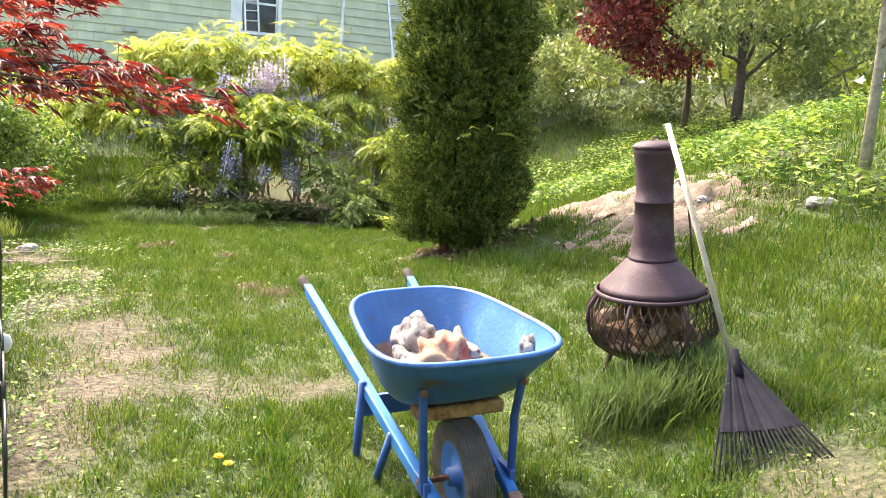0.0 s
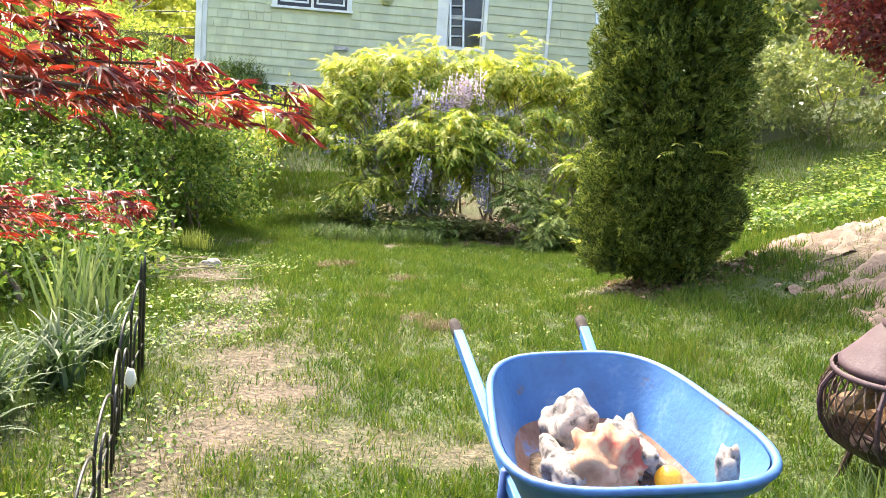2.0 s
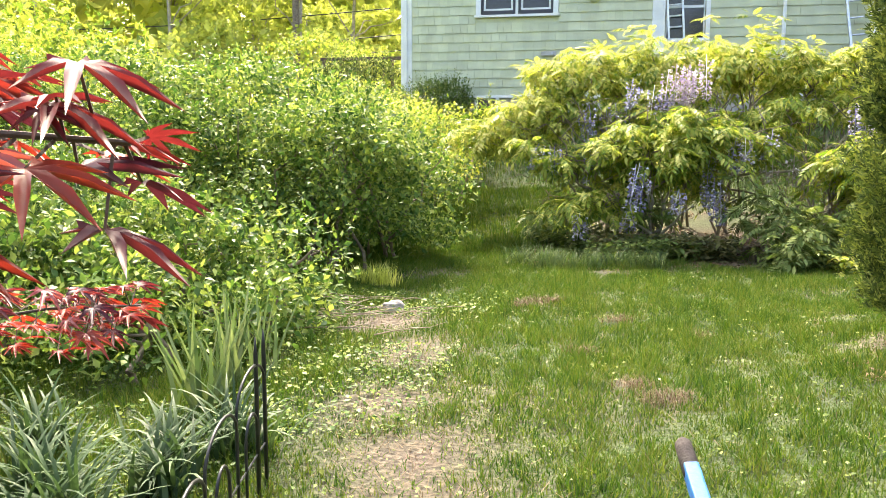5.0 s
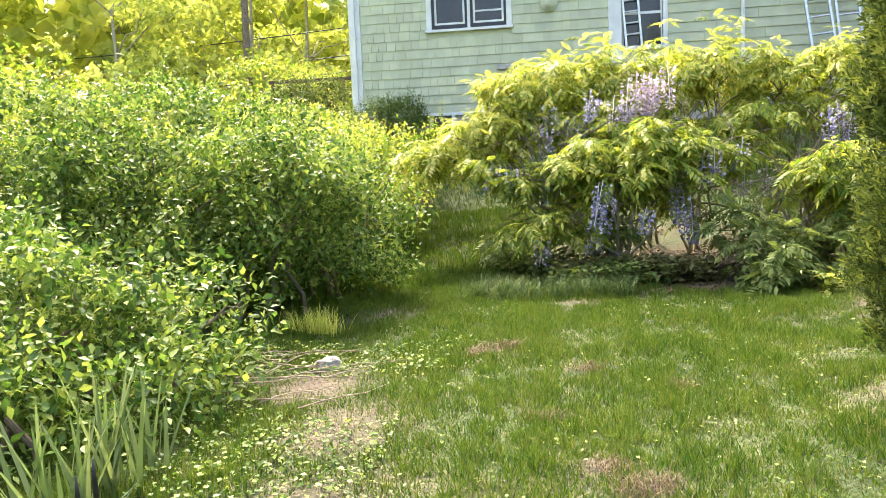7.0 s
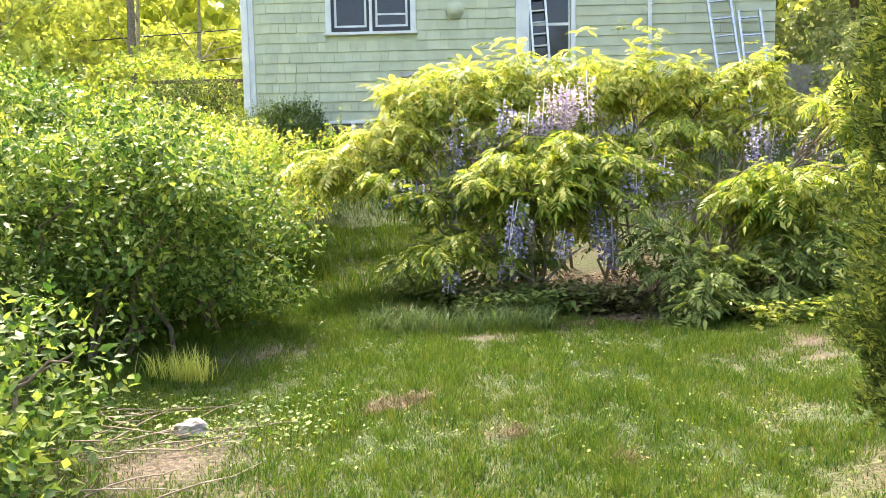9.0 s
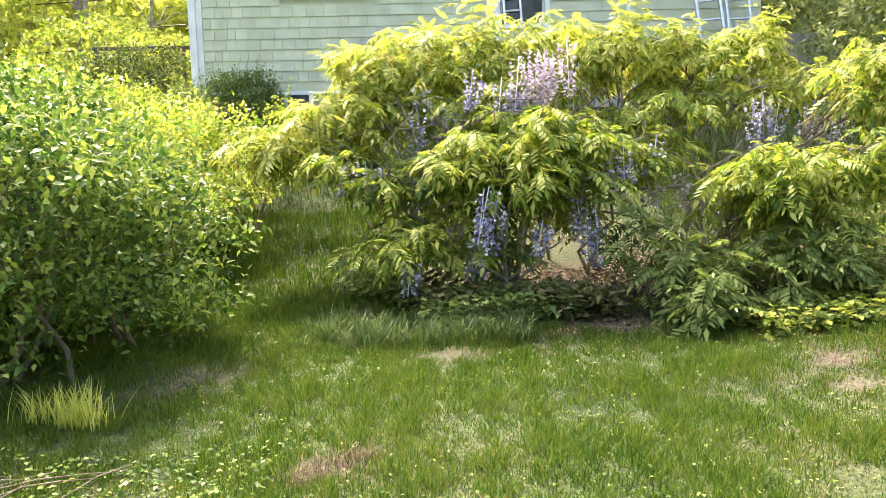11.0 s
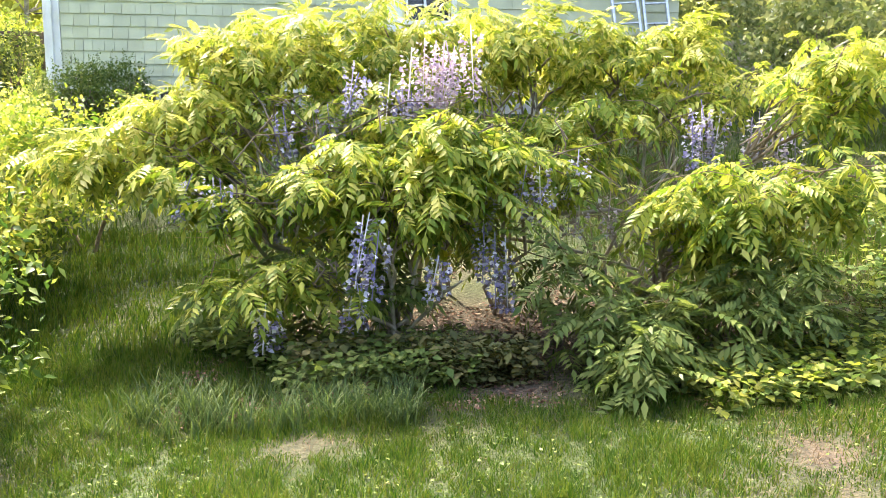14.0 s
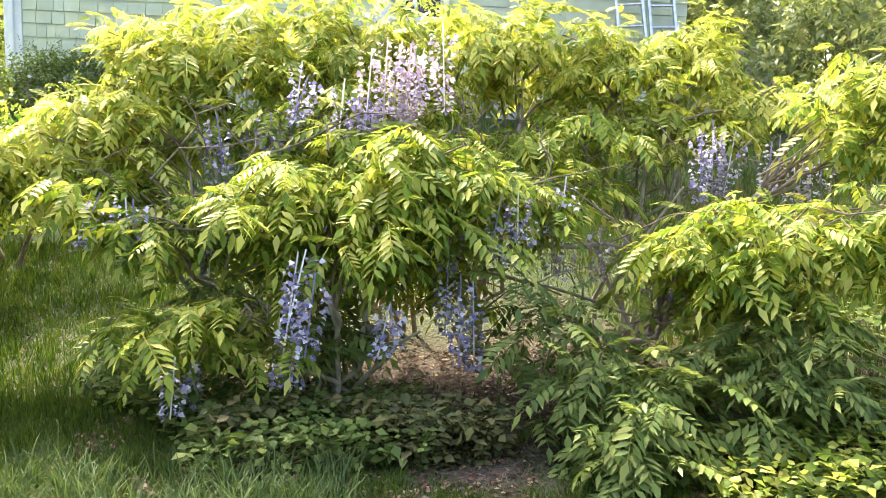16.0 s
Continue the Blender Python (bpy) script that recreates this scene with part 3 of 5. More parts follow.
WIST_FRONT = [(3.16, -8.4, 1.08, 0.40, 0.3, 0.18), (3.55, -8.3, 1.20, 0.40, 0.35, 0.20), (3.95, -8.15, 1.30, 0.40, 0.35, 0.22), (4.4, -8.1, 1.12, 0.42, 0.35, 0.20), (3.5, -8.55, 0.98, 0.40, 0.25, 0.14), (3.95, -8.4, 0.92, 0.38, 0.25, 0.14), (2.6, -8.1, 0.95, 0.42, 0.3, 0.15),
              (2.68, -8.6, 0.42, 0.30, 0.2, 0.15), (3.0, -8.5, 0.48, 0.30, 0.2, 0.12), (5.65, -8.5, 0.95, 0.38, 0.3, 0.20), (6.0, -8.7, 0.92, 0.40, 0.3, 0.20), (6.35, -8.7, 1.05, 0.36, 0.3, 0.18), (5.6, -8.4, 0.68, 0.36, 0.25, 0.16), (6.55, -8.2, 1.65, 0.40, 0.3, 0.18), (6.8, -8.2, 1.85, 0.40, 0.3, 0.18)]
WIST_LOW = [(4.65, -8.6, 0.45, 0.34, 0.3, 0.20), (4.96, -8.8, 0.22, 0.40, 0.3, 0.22), (5.3, -8.85, 0.20, 0.42, 0.3, 0.24), (5.6, -8.85, 0.36, 0.34, 0.3, 0.22), (4.85, -9.15, 0.04, 0.34, 0.2, 0.16), (5.15, -9.15, 0.04, 0.34, 0.2, 0.18), (5.95, -8.8, 0.4, 0.34, 0.3, 0.24), (2.85, -8.0, 0.45, 0.34, 0.3, 0.20), (2.3, -8.0, 0.2, 0.30, 0.3, 0.22), (3.3, -8.2, 0.3, 0.4, 0.2, 0.2)]
# hanging flowers in groups: place of the stalks, length, count, spread, painted as sunlit or not
RACEMES = [(4.14, -8.48, 0.80, 0.40, 3, 0.05, 0), (3.77, -8.62, 0.64, 0.26, 2, 0.04, 0), (3.36, -8.78, 0.84, 0.36, 3, 0.07, 0), (2.77, -8.68, 0.34, 0.32, 2, 0.06, 0), (3.22, -8.55, 0.36, 0.20, 3, 0.08, 0), (3.86, -7.79, 2.02, 0.42, 8, 0.14, 1), (3.72, -7.84, 1.72, 0.40, 4, 0.12, 0),
           (3.34, -7.84, 1.82, 0.36, 2, 0.06, 0), (3.0, -7.79, 1.50, 0.36, 5, 0.14, 0), (4.36, -8.35, 1.08, 0.28, 4, 0.12, 0), (4.85, -8.0, 0.85, 0.28, 3, 0.14, 1), (4.75, -8.2, 1.2, 0.18, 2, 0.05, 0), (5.9, -7.84, 1.55, 0.40, 4, 0.16, 0), (6.4, -7.74, 1.5, 0.42, 5, 0.18, 0), (2.4, -8.14, 1.05, 0.32, 4, 0.22, 0), (5.4, -8.3, 0.85, 0.24, 2, 0.08, 0)]


def whorls(name, blobs, n, size, material, parent, rng, per=6, rise=-0.3):
    """Shoots that each carry a ring of drooping pinnate leaves, the youngest standing up in the middle."""
    p, d = blob_points(blobs, n, rng, 0.35)
    k = p[:, 2] > ground(p[:, 0], p[:, 1]) + 0.06
    p, d = p[k], d[k]
    n = len(p)
    a = rng.random(n)[:, None] * 6.283 + np.arange(per)[None, :] * 6.283 / per + rng.normal(size=(n, per)) * 0.3
    up = rise + rng.normal(size=(n, per)) * 0.3
    up[:, 0] += 0.9
    way = np.stack([np.cos(a), np.sin(a), up], 2) + d[:, None, :] * [0.45, 0.45, 0.1]
    way = way.reshape(-1, 3)
    p = p + rng.normal(size=p.shape) * [0.10, 0.10, 0.05]
    P = np.repeat(p, per, 0) + rng.normal(size=(n * per, 3)) * 0.025
    sz = size * (0.65 + 0.6 * rng.random((n, per)))
    sz[:, 0] *= 0.6
    v, f = scatter(PIN_V, PIN_F, P, frames_of(way, rng.normal(size=len(P)) * 0.35), sz.ravel())
    return mesh_object(name, fast_mesh(name, v, f), material, parent)


def bough(bm, a, b, r0, r1, rng, sag=0.15, n=9, wob=0.05):
    a, b = Vector(a), Vector(b)
    pts, rs = [], []
    for i in range(n + 1):
        t = i / n
        p = a.lerp(b, t) + Vector((0, 0, sag * math.sin(math.pi * t))) + Vector(rng.normal(size=3) * wob * math.sin(math.pi * t))
        pts.append(p)
        rs.append(r0 + (r1 - r0) * t)
    tube(bm, pts, rs, 7)
    return pts


def wisteria():
    rng = np.random.default_rng(21)
    w = thing("wisteria", (0, 0, 0), "sprawling wisteria in bloom with yellow-green leaves and lilac racemes", "shrub")
    fine = bmesh.new()
    roots = [(3.58, -8.37), (4.4, -7.5), (3.9, -7.3), (5.4, -7.5)]
    for i, b in enumerate(WIST_BACK + WIST_MID + WIST_FRONT):
        x, y = roots[int(np.argmin([(b[0] - q[0]) ** 2 + (b[1] - q[1]) ** 2 for q in roots]))]
        bm = bmesh.new()
        pts = bough(bm, (x + rng.normal() * 0.08, y + rng.normal() * 0.08, gz(x, y) - 0.05), (b[0], b[1], b[2] - 0.1), 0.019, 0.007, rng, 0.25, 10, 0.10)
        for k in range(6):
            q = pts[int(rng.integers(5, 10))]
            e = Vector(b[:3]) + Vector(rng.uniform(-1, 1, 3) * np.array(b[3:6]) * 0.8)
            bough(fine, q, e, 0.010, 0.004, rng, 0.08, 5, 0.04)
        part("bough", bm, M["grey_bark"], w, smooth=True)
    for a, b, r in (((3.58, -8.37, 0.0), (3.2, -8.8, 0.28), 0.022), ((3.58, -8.37, 0.0), (3.95, -8.6, 0.42), 0.02), ((4.6, -7.6, 0.75), (6.2, -7.9, 0.72), 0.025), ((5.2, -7.7, 0.35), (5.6, -8.0, 1.2), 0.02), ((5.6, -7.8, 0.5), (5.0, -8.1, 1.1), 0.016), ((4.4, -7.4, 0.55), (5.4, -7.9, 0.35), 0.02), ((6.2, -7.0, 1.4), (7.6, -6.8, 2.2), 0.02)):
        bm = bmesh.new()
        bough(bm, a, b, r * 0.8, r * 0.4, rng, 0.04, 8, 0.018)
        part("bough", bm, M["grey_bark"], w, smooth=True)
    bm = fine
    for k in range(170):
        a = Vector((rng.uniform(2.2, 6.2), rng.uniform(-8.4, -7.0), rng.uniform(0.2, 1.4)))
        bough(bm, a, a + Vector((rng.normal() * 0.5, rng.normal() * 0.3, 0.1 + 0.3 * rng.random())), 0.006, 0.002, rng, 0.06, 4, 0.05)
    part("twig_tangle", bm, M["bark"], w)["kind"] = "stuff"
    # Tier colours carry light: sun glow painted above, greener and darker below.
    whorls("upper_foliage", WIST_BACK, 500, 0.235, M["young_sunlit_leaf"], w, rng)
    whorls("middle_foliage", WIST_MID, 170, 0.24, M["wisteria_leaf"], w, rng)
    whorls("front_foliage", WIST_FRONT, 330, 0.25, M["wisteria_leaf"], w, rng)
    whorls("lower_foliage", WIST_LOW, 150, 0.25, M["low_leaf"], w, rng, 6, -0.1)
    # long young shoots that stand out of the crown
    tips = [(2.45, -7.3, 2.1), (2.9, -7.2, 2.2), (3.4, -7.1, 2.35), (4.1, -7.0, 2.4), (4.8, -7.0, 2.45), (5.3, -7.1, 2.2), (6.1, -7.0, 2.3), (6.9, -8.2, 1.9)]
    whorls("young_growth", [(x, y, z + 0.05, 0.10, 0.10, 0.22) for x, y, z in tips], 50, 0.17, M["young_sunlit_leaf"], w, rng, 5, 0.3)["kind"] = "stuff"
    # petals in hanging racemes, each raceme a part
    petal = np.array([(0, 0, 0), (0.45, 0.4, 0.3), (0, 0.95, 0.1), (-0.45, 0.4, 0.3)], float)
    for cx, cy, cz, length, count, spread, in_sun in RACEMES:
        for k in range(count):
            x, y, z = cx + rng.normal() * spread, cy - 0.12 + rng.normal() * 0.05, cz - 0.04 + rng.normal() * 0.05
            ln = length * (0.75 + 0.4 * rng.random())
            n = int(ln * 260)
            t = np.sort(rng.random(n)) ** 0.8
            r = 0.055 * (1 - 0.75 * t) + 0.012
            a = rng.random(n) * 6.283
            bend = rng.normal(size=2) * 0.05
            p = np.stack([x + r * np.cos(a) + bend[0] * t * t, y + r * np.sin(a) + bend[1] * t * t, z - ln * t], 1)
            way = np.stack([np.cos(a), np.sin(a), -0.4 + rng.normal(size=n) * 0.5], 1)
            v, f = scatter(petal, np.array([(0, 1, 2, 3)]), p, frames_of(way, rng.normal(size=n) * 0.7), 0.034 * (0.6 + 0.7 * rng.random(n)))
            stem = np.array([(x - 0.004, y, z + 0.04), (x + 0.004, y, z + 0.04), (x + bend[0] + 0.004, y + bend[1], z - ln), (x + bend[0] - 0.004, y + bend[1], z - ln)])
            f = np.vstack([f, [[len(v), len(v) + 1, len(v) + 2, len(v) + 3]]])
            mesh_object("raceme", fast_mesh("raceme", np.vstack([v, stem]), f), M["pale_flower" if in_sun else "flower"], w, "hanging pale pinkish lilac flower cluster" if in_sun else "hanging lilac flower cluster")


wisteria()


# ---- arborvitae ----
def arborvitae(x, y, h, r, label):
    rng = np.random.default_rng(31)
    z0 = gz(x, y)
    t = thing("arborvitae", (x, y, z0), label, "conifer")
    bm = bmesh.new()
    tube(bm, [(0, 0, -0.05), (0.01, 0, h * 0.5), (0, 0, h * 0.92)], [0.07, 0.05, 0.01], 10)
    part("trunk", bm, M["dark_bark"], t, smooth=True)
    bm = bmesh.new()
    for k in range(46):
        a, zz = rng.random() * 6.283, 0.12 + rng.random() * h * 0.75
        rr = 0.8 * r * np.interp(zz / h, [0, 0.12, 0.3, 0.7, 1], [0.75, 0.95, 1, 0.66, 0.1])
        tube(bm, [(0, 0, zz), (rr * 0.5 * math.cos(a), rr * 0.5 * math.sin(a), zz + 0.02), (rr * math.cos(a), rr * math.sin(a), zz + 0.16)], [0.014, 0.01, 0.004], 5)
    part("branches", bm, M["dark_bark"], t)
    # flat upright fans of scale leaves, gathered in overlapping clumps with hollows between
    fan_v, fan_f = [], []
    for base, ang, ln in ((0.0, 0, 1.0), (0.15, -48, 0.62), (0.15, 48, 0.62), (0.48, -40, 0.45), (0.48, 40, 0.45)):
        q, c, sn = len(fan_v), math.cos(radians(ang)), math.sin(radians(ang))
        for u, vv, z in ((0, 0, 0), (0.085, 0.5, 0.03), (0, 1, -0.05), (-0.085, 0.5, 0.03)):
            u, vv = u, vv * ln
            fan_v.append((u * c + vv * sn, base + vv * c - u * sn, z * ln - 0.10 * (base + vv * c) ** 2))
        fan_f.append((q, q + 1, q + 2, q + 3))
    fan_v, fan_f = np.array(fan_v), np.array(fan_f)
    n_clump, per = 860, 54
    zc = 0.10 + (h - 0.2) * rng.random(n_clump) ** 1.1
    ac = rng.random(n_clump) * 6.283
    prof = np.interp(zc / h, [0, 0.05, 0.12, 0.25, 0.45, 0.65, 0.85, 1.0], [0.72, 0.88, 0.99, 1.0, 0.95, 0.84, 0.50, 0.06]) * r
    prof = prof * (0.90 + 0.07 * np.sin(3 * ac + zc * 2.1) * np.sin(zc * 3.7 + 1) + 0.085 * rng.normal(size=n_clump))
    n = n_clump * per
    da = rng.normal(size=n) * 0.13
    dz = rng.normal(size=n) * 0.075
    A = np.repeat(ac, per) + da
    R = np.repeat(prof, per) + 0.035 - 6.0 * (da * r) ** 2 - 9.0 * dz ** 2 - 0.14 * rng.random(n) ** 2
    p = np.stack([R * np.cos(A), R * np.sin(A), np.repeat(zc, per) + dz], 1)
    way = np.stack([np.cos(A) * 0.75, np.sin(A) * 0.75, np.full(n, 0.75)], 1) + unit(n, rng) * 0.45
    k = p[:, 2] > 0.03
    p, way = p[k], way[k]
    v, f = scatter(fan_v, fan_f, p, frames_of(way, rng.random(len(p)) * 6.28), 0.054 * (0.6 + 0.8 * rng.random(len(p))))
    mesh_object("crown", fast_mesh("crown", v, f), M["thuja"], t)
    p2, d2 = blob_points([(0, 0, h * 0.4, r * 0.72, r * 0.72, h * 0.42)], 7000, rng, 0.7)
    p2, d2 = p2[p2[:, 2] > 0.08], d2[p2[:, 2] > 0.08]
    v, f = scatter(LEAF, LEAF_F, p2, frames_of(d2 + unit(len(p2), rng) * 0.5, rng.random(len(p2)) * 6), 0.11 * np.ones(len(p2)))
    mesh_object("inner_foliage", fast_mesh("inner_foliage", v, f), M["thuja"], t)
    for k in range(5):
        base = np.array([[-0.10 + 0.05 * k, -r * 0.97, 0.94 + 0.03 * (k % 3)]])
        way = np.array([[-1.0 + 0.5 * k, -0.5, 0.15 + 0.2 * (k % 2)]])
        v, f = scatter(PIN_V, PIN_F, base, frames_of(way, np.array([0.2])), np.array([0.13]))
        mesh_object("vine_leaf", fast_mesh("vine_leaf", v, f), M["wisteria_leaf"], t, "bright yellow-green vine leaf")


arborvitae(4.90, -13.28, 3.5, 0.575, "tall dense dark green columnar arborvitae on the lawn")


# ---- bushes at the edge of the lawn ----
def bush(name, blobs, n, size, material, label, rng, stems=10, clump=5, spread=0.06, bark="bark", category="shrub", droop=-0.1, low=0.02, shoots=500):
    b0 = blobs[0]
    t = thing(name, (0, 0, 0), label, category)
    bm = bmesh.new()
    for k in range(stems):
        b = blobs[k % len(blobs)]
        x, y = b[0] + rng.normal() * b[3] * 0.25, b[1] + rng.normal() * b[4] * 0.25
        e = (b[0] + rng.normal() * b[3] * 0.5, b[1] + rng.normal() * b[4] * 0.5, b[2] + b[5] * 0.6)
        bough(bm, (x, y, gz(x, y) - 0.05), e, 0.02, 0.005, rng, 0.1, 7, 0.06)
    ob = part("stem_tangle", bm, M[bark], t)
    ob["kind"] = "stuff"
    small = clumps_of(blobs, rng, 0.20, 0.95)
    leafy("foliage", small, int(n * 0.8), size, M[material], t, rng, droop, 0.35, clump, spread, low=low)
    q, out = blob_points(small, shoots, rng, 0.8)
    k = (out[:, 2] > -0.2) & (q[:, 2] > ground(q[:, 0], q[:, 1]) + low + 0.1)
    q, out = q[k], out[k]
    way = out * 0.5 + unit(len(q), rng) * 0.3 + np.array([0, 0, 0.75])
    way /= np.linalg.norm(way, axis=1, keepdims=True)
    ln = 0.14 + 0.22 * rng.random(len(q))
    per = 11
    f = np.tile(np.arange(per) / (per - 1), len(q))
    P = np.repeat(q, per, 0) + np.repeat(way * ln[:, None], per, 0) * f[:, None]
    D = np.repeat(way, per, 0) * 0.5 + unit(len(P), rng)
    v, fc = scatter(LEAF, LEAF_F, P, frames_of(D, rng.normal(size=len(P)) * 0.5), size * (1.15 - 0.6 * f))
    mesh_object("young_growth", fast_mesh("young_growth", v, fc), M[material], t)["kind"] = "stuff"
    leafy("inner_foliage", blobs, int(n * 0.2), size, M[material], t, rng, droop, 0.3, clump, spread, low=low)
    return t


rb = np.random.default_rng(41)
bush("honeysuckle_bush", [(0.75, -9.6, 0.55, 0.75, 0.95, 0.75), (0.35, -10.3, 0.65, 0.8, 0.9, 0.85), (-0.6, -10.6, 0.75, 1.0, 0.9, 0.95), (0.1, -9.2, 0.85, 0.9, 1.0, 0.85), (-1.6, -10.9, 0.9, 1.1, 1.0, 1.0), (-2.8, -11.2, 0.95, 1.2, 1.1, 1.0), (-1.2, -9.4, 1.1, 1.2, 1.2, 0.9), (-4.2, -11.4, 1.0, 1.3, 1.2, 1.1)], 80000, 0.060, "bush_leaf", "large dense rounded green shrub at the lawn's edge", rb, 40, low=0.22, shoots=1500)
bush("honeysuckle_bush", [(0.2, -7.8, 0.70, 0.6, 0.7, 0.5), (0.4, -6.8, 0.85, 0.6, 0.7, 0.5), (-0.3, -7.6, 1.1, 0.9, 0.9, 0.7), (-1.2, -7.2, 1.05, 1.0, 1.0, 0.75), (0.3, -5.6, 1.15, 1.2, 1.0, 0.55), (-1.4, -5.0, 1.25, 1.3, 1.1, 0.7)], 42000, 0.06, "wisteria_leaf", "sunlit yellow-green shrubs below the house", rb, 14)
bush("ivy_bush", [(-0.55, -0.6, 2.0, 0.6, 0.45, 0.42), (-1.2, -0.8, 1.8, 0.6, 0.5, 0.4)], 6000, 0.06, "low_leaf", "green ivy shrub against the house base", rb, 6)
bush("yew_hedge", [(-2.6, 1.0, 2.2, 0.8, 0.8, 0.9), (-3.6, 1.2, 2.2, 0.8, 0.8, 0.9)], 9000, 0.07, "thuja", "dark green clipped hedge beside the house", rb, 6)
bush("weed_thicket", [(0.7, -12.6, 0.05, 0.55, 0.6, 0.5), (0.1, -13.0, 0.15, 0.7, 0.7, 0.6), (-0.7, -12.8, 0.3, 0.9, 0.8, 0.7), (-0.3, -13.8, 0.1, 0.8, 0.7, 0.55), (-1.6, -13.4, 0.35, 1.0, 1.0, 0.8), (0.9, -13.3, -0.1, 0.4, 0.5, 0.35), (0.5, -14.0, -0.05, 0.6, 0.5, 0.42), (-0.4, -14.8, 0.1, 0.8, 0.7, 0.5)], 34000, 0.058, "bush_leaf", "thicket of leafy green weeds beside the flower bed", rb, 26)


# ---- lawn ----
def grass(name, area, n, h, w, material, label, keep=None, seed=3, lean=0.45):
    rng = np.random.default_rng(seed)
    x = rng.uniform(area[0], area[1], n)
    y = rng.uniform(area[2], area[3], n)
    if keep is not None:
        k = keep(x, y, rng.random(n))
        x, y = x[k], y[k]
    n = len(x)
    z = ground(x, y)
    a = rng.random(n) * 6.283
    tuft = 0.9 + 0.7 * smooth_noise(x, y, 5.5, seed + 50) + 0.9 * smooth_noise(x, y, 22, seed + 60)
    hh = h * (0.45 + 0.9 * rng.random(n)) * np.clip(tuft, 0.3, 2.2) * (1 - 0.6 * bare(x, y))
    ln = lean * rng.normal(size=n)
    la = rng.random(n) * 6.283
    v = np.empty((n, 3, 3))
    c, s = np.cos(a) * w / 2, np.sin(a) * w / 2
    v[:, 0] = np.stack([x - c, y - s, z - 0.005], 1)
    v[:, 1] = np.stack([x + c, y + s, z - 0.005], 1)
    v[:, 2] = np.stack([x + hh * ln * np.cos(la), y + hh * ln * np.sin(la), z + hh], 1)
    f = np.arange(n * 3).reshape(n, 3)
    ob = mesh_object(name, fast_mesh(name, v.reshape(-1, 3), f), material)
    tagged(ob, label, "grass", kind="stuff")
    return ob


def lawn_keep(x, y, u):
    return u > bare(x, y) * 0.97


grass("lawn_grass", (-0.4, 6.5, -19.5, -8.3), 680000, 0.046, 0.0065, M["grass"], "patchy mown green lawn with dry yellow blades", lawn_keep, 3, 0.75)
grass("edge_grass", (-0.6, 2.8, -9.2, -5.6), 50000, 0.05, 0.009, M["grass"], "rough sunlit grass beside the wisteria", None, 5)
grass("hill_grass", (5.5, 12, -18, -4), 120000, 0.085, 0.010, M["grass"], "rough grass on the slope", lawn_keep, 4)
grass("far_grass", (-3, 9, -8.5, -0.5), 70000, 0.10, 0.012, M["grass"], "rough sunlit grass below the house", lambda x, y, u: u > np.exp(-(((x - 4.4) / 2.6) ** 2 + ((y + 7.2) / 1.3) ** 2) ** 2), 6)


# ---- woods behind ----
def wood_tree(x, y, h, spread, material, label, seed, low=0.25, leaves=2600, size=0.30, bark="bark", trunk=0.16):
    rng = np.random.default_rng(seed)
    z0 = gz(x, y)
    t = thing("tree", (x, y, z0), label, "tree", "trees of the wood")
    bm = bmesh.new()
    lean = rng.normal(size=2) * 0.04 * h
    pts = [(lean[0] * k / 6 + rng.normal() * 0.05, lean[1] * k / 6, -0.1 + h * 0.9 * k / 6) for k in range(7)]
    tube(bm, pts, [trunk * (1 - 0.13 * k) for k in range(7)], 9)
    blobs = []
    for k in range(11):
        f = low + (0.98 - low) * rng.random()
        i = min(int(f * 6), 5)
        a = rng.random() * 6.283
        r = spread * (1.05 - 0.55 * f) * (0.5 + 0.6 * rng.random())
        e = Vector((pts[i][0] + r * math.cos(a), pts[i][1] + r * math.sin(a), h * f + 0.2 * r))
        bough(bm, pts[i], e, trunk * 0.35, 0.02, rng, 0.1, 5, 0.1)
        q = spread * (0.28 + 0.2 * rng.random())
        blobs.append((e.x, e.y, e.z, q, q, q * 0.6))
    part("trunk", bm, M[bark], t, smooth=True)
    p, d = blob_points(blobs, leaves, rng, 0.3)
    way = d * 0.5 + unit(len(p), rng)
    v, f = scatter(LEAF, LEAF_F, p, frames_of(way, rng.normal(size=len(p))), size * (0.5 + rng.random(len(p))))
    mesh_object("crown", fast_mesh("crown", v, f), M[material], t)


rw = np.random.default_rng(51)
for k in range(15):
    x = -27 + k * 1.9 + rw.normal() * 0.5
    y = 14 + (k % 3) * 4 + rw.normal()
    wood_tree(x, y, 9 + 4 * rw.random(), 3.4, "forest_leaf", "tall yellow-green spring tree in the wood", 100 + k, 0.1, 3600, 0.30, "grey_bark", 0.11)
for k in range(12):
    x = 11 + k * 1.7 + rw.normal() * 0.5
    y = 5 - k * 1.1 + rw.normal() * 1.5
    wood_tree(x, y, 7 + 3 * rw.random(), 2.8, "dim_leaf", "green tree on the slope behind the garden", 140 + k, 0.08, 2600, 0.27)
for k in range(12):
    a = radians(150 + k * 20)
    wood_tree(3 + 19 * math.cos(a), -19 + 15 * math.sin(a), 9, 3.5, "dim_leaf", "tall green tree standing round the garden", 170 + k, 0.15, 1200, 0.42)
bush("undergrowth", [(-6 - 2.2 * k, -6 + 2.0 * k, 1.6 + 0.25 * k, 2.2, 1.6, 1.7) for k in range(7)] + [(-3.6, -3, 1.4, 1.4, 1.6, 0.9), (-3.8, 4, 2.4, 1.6, 1.6, 1.2), (-6, 6, 2.8, 2, 2, 1.6)], 38000, 0.12, "wisteria_leaf", "bright yellow-green undergrowth in front of the wood", rw, 16)
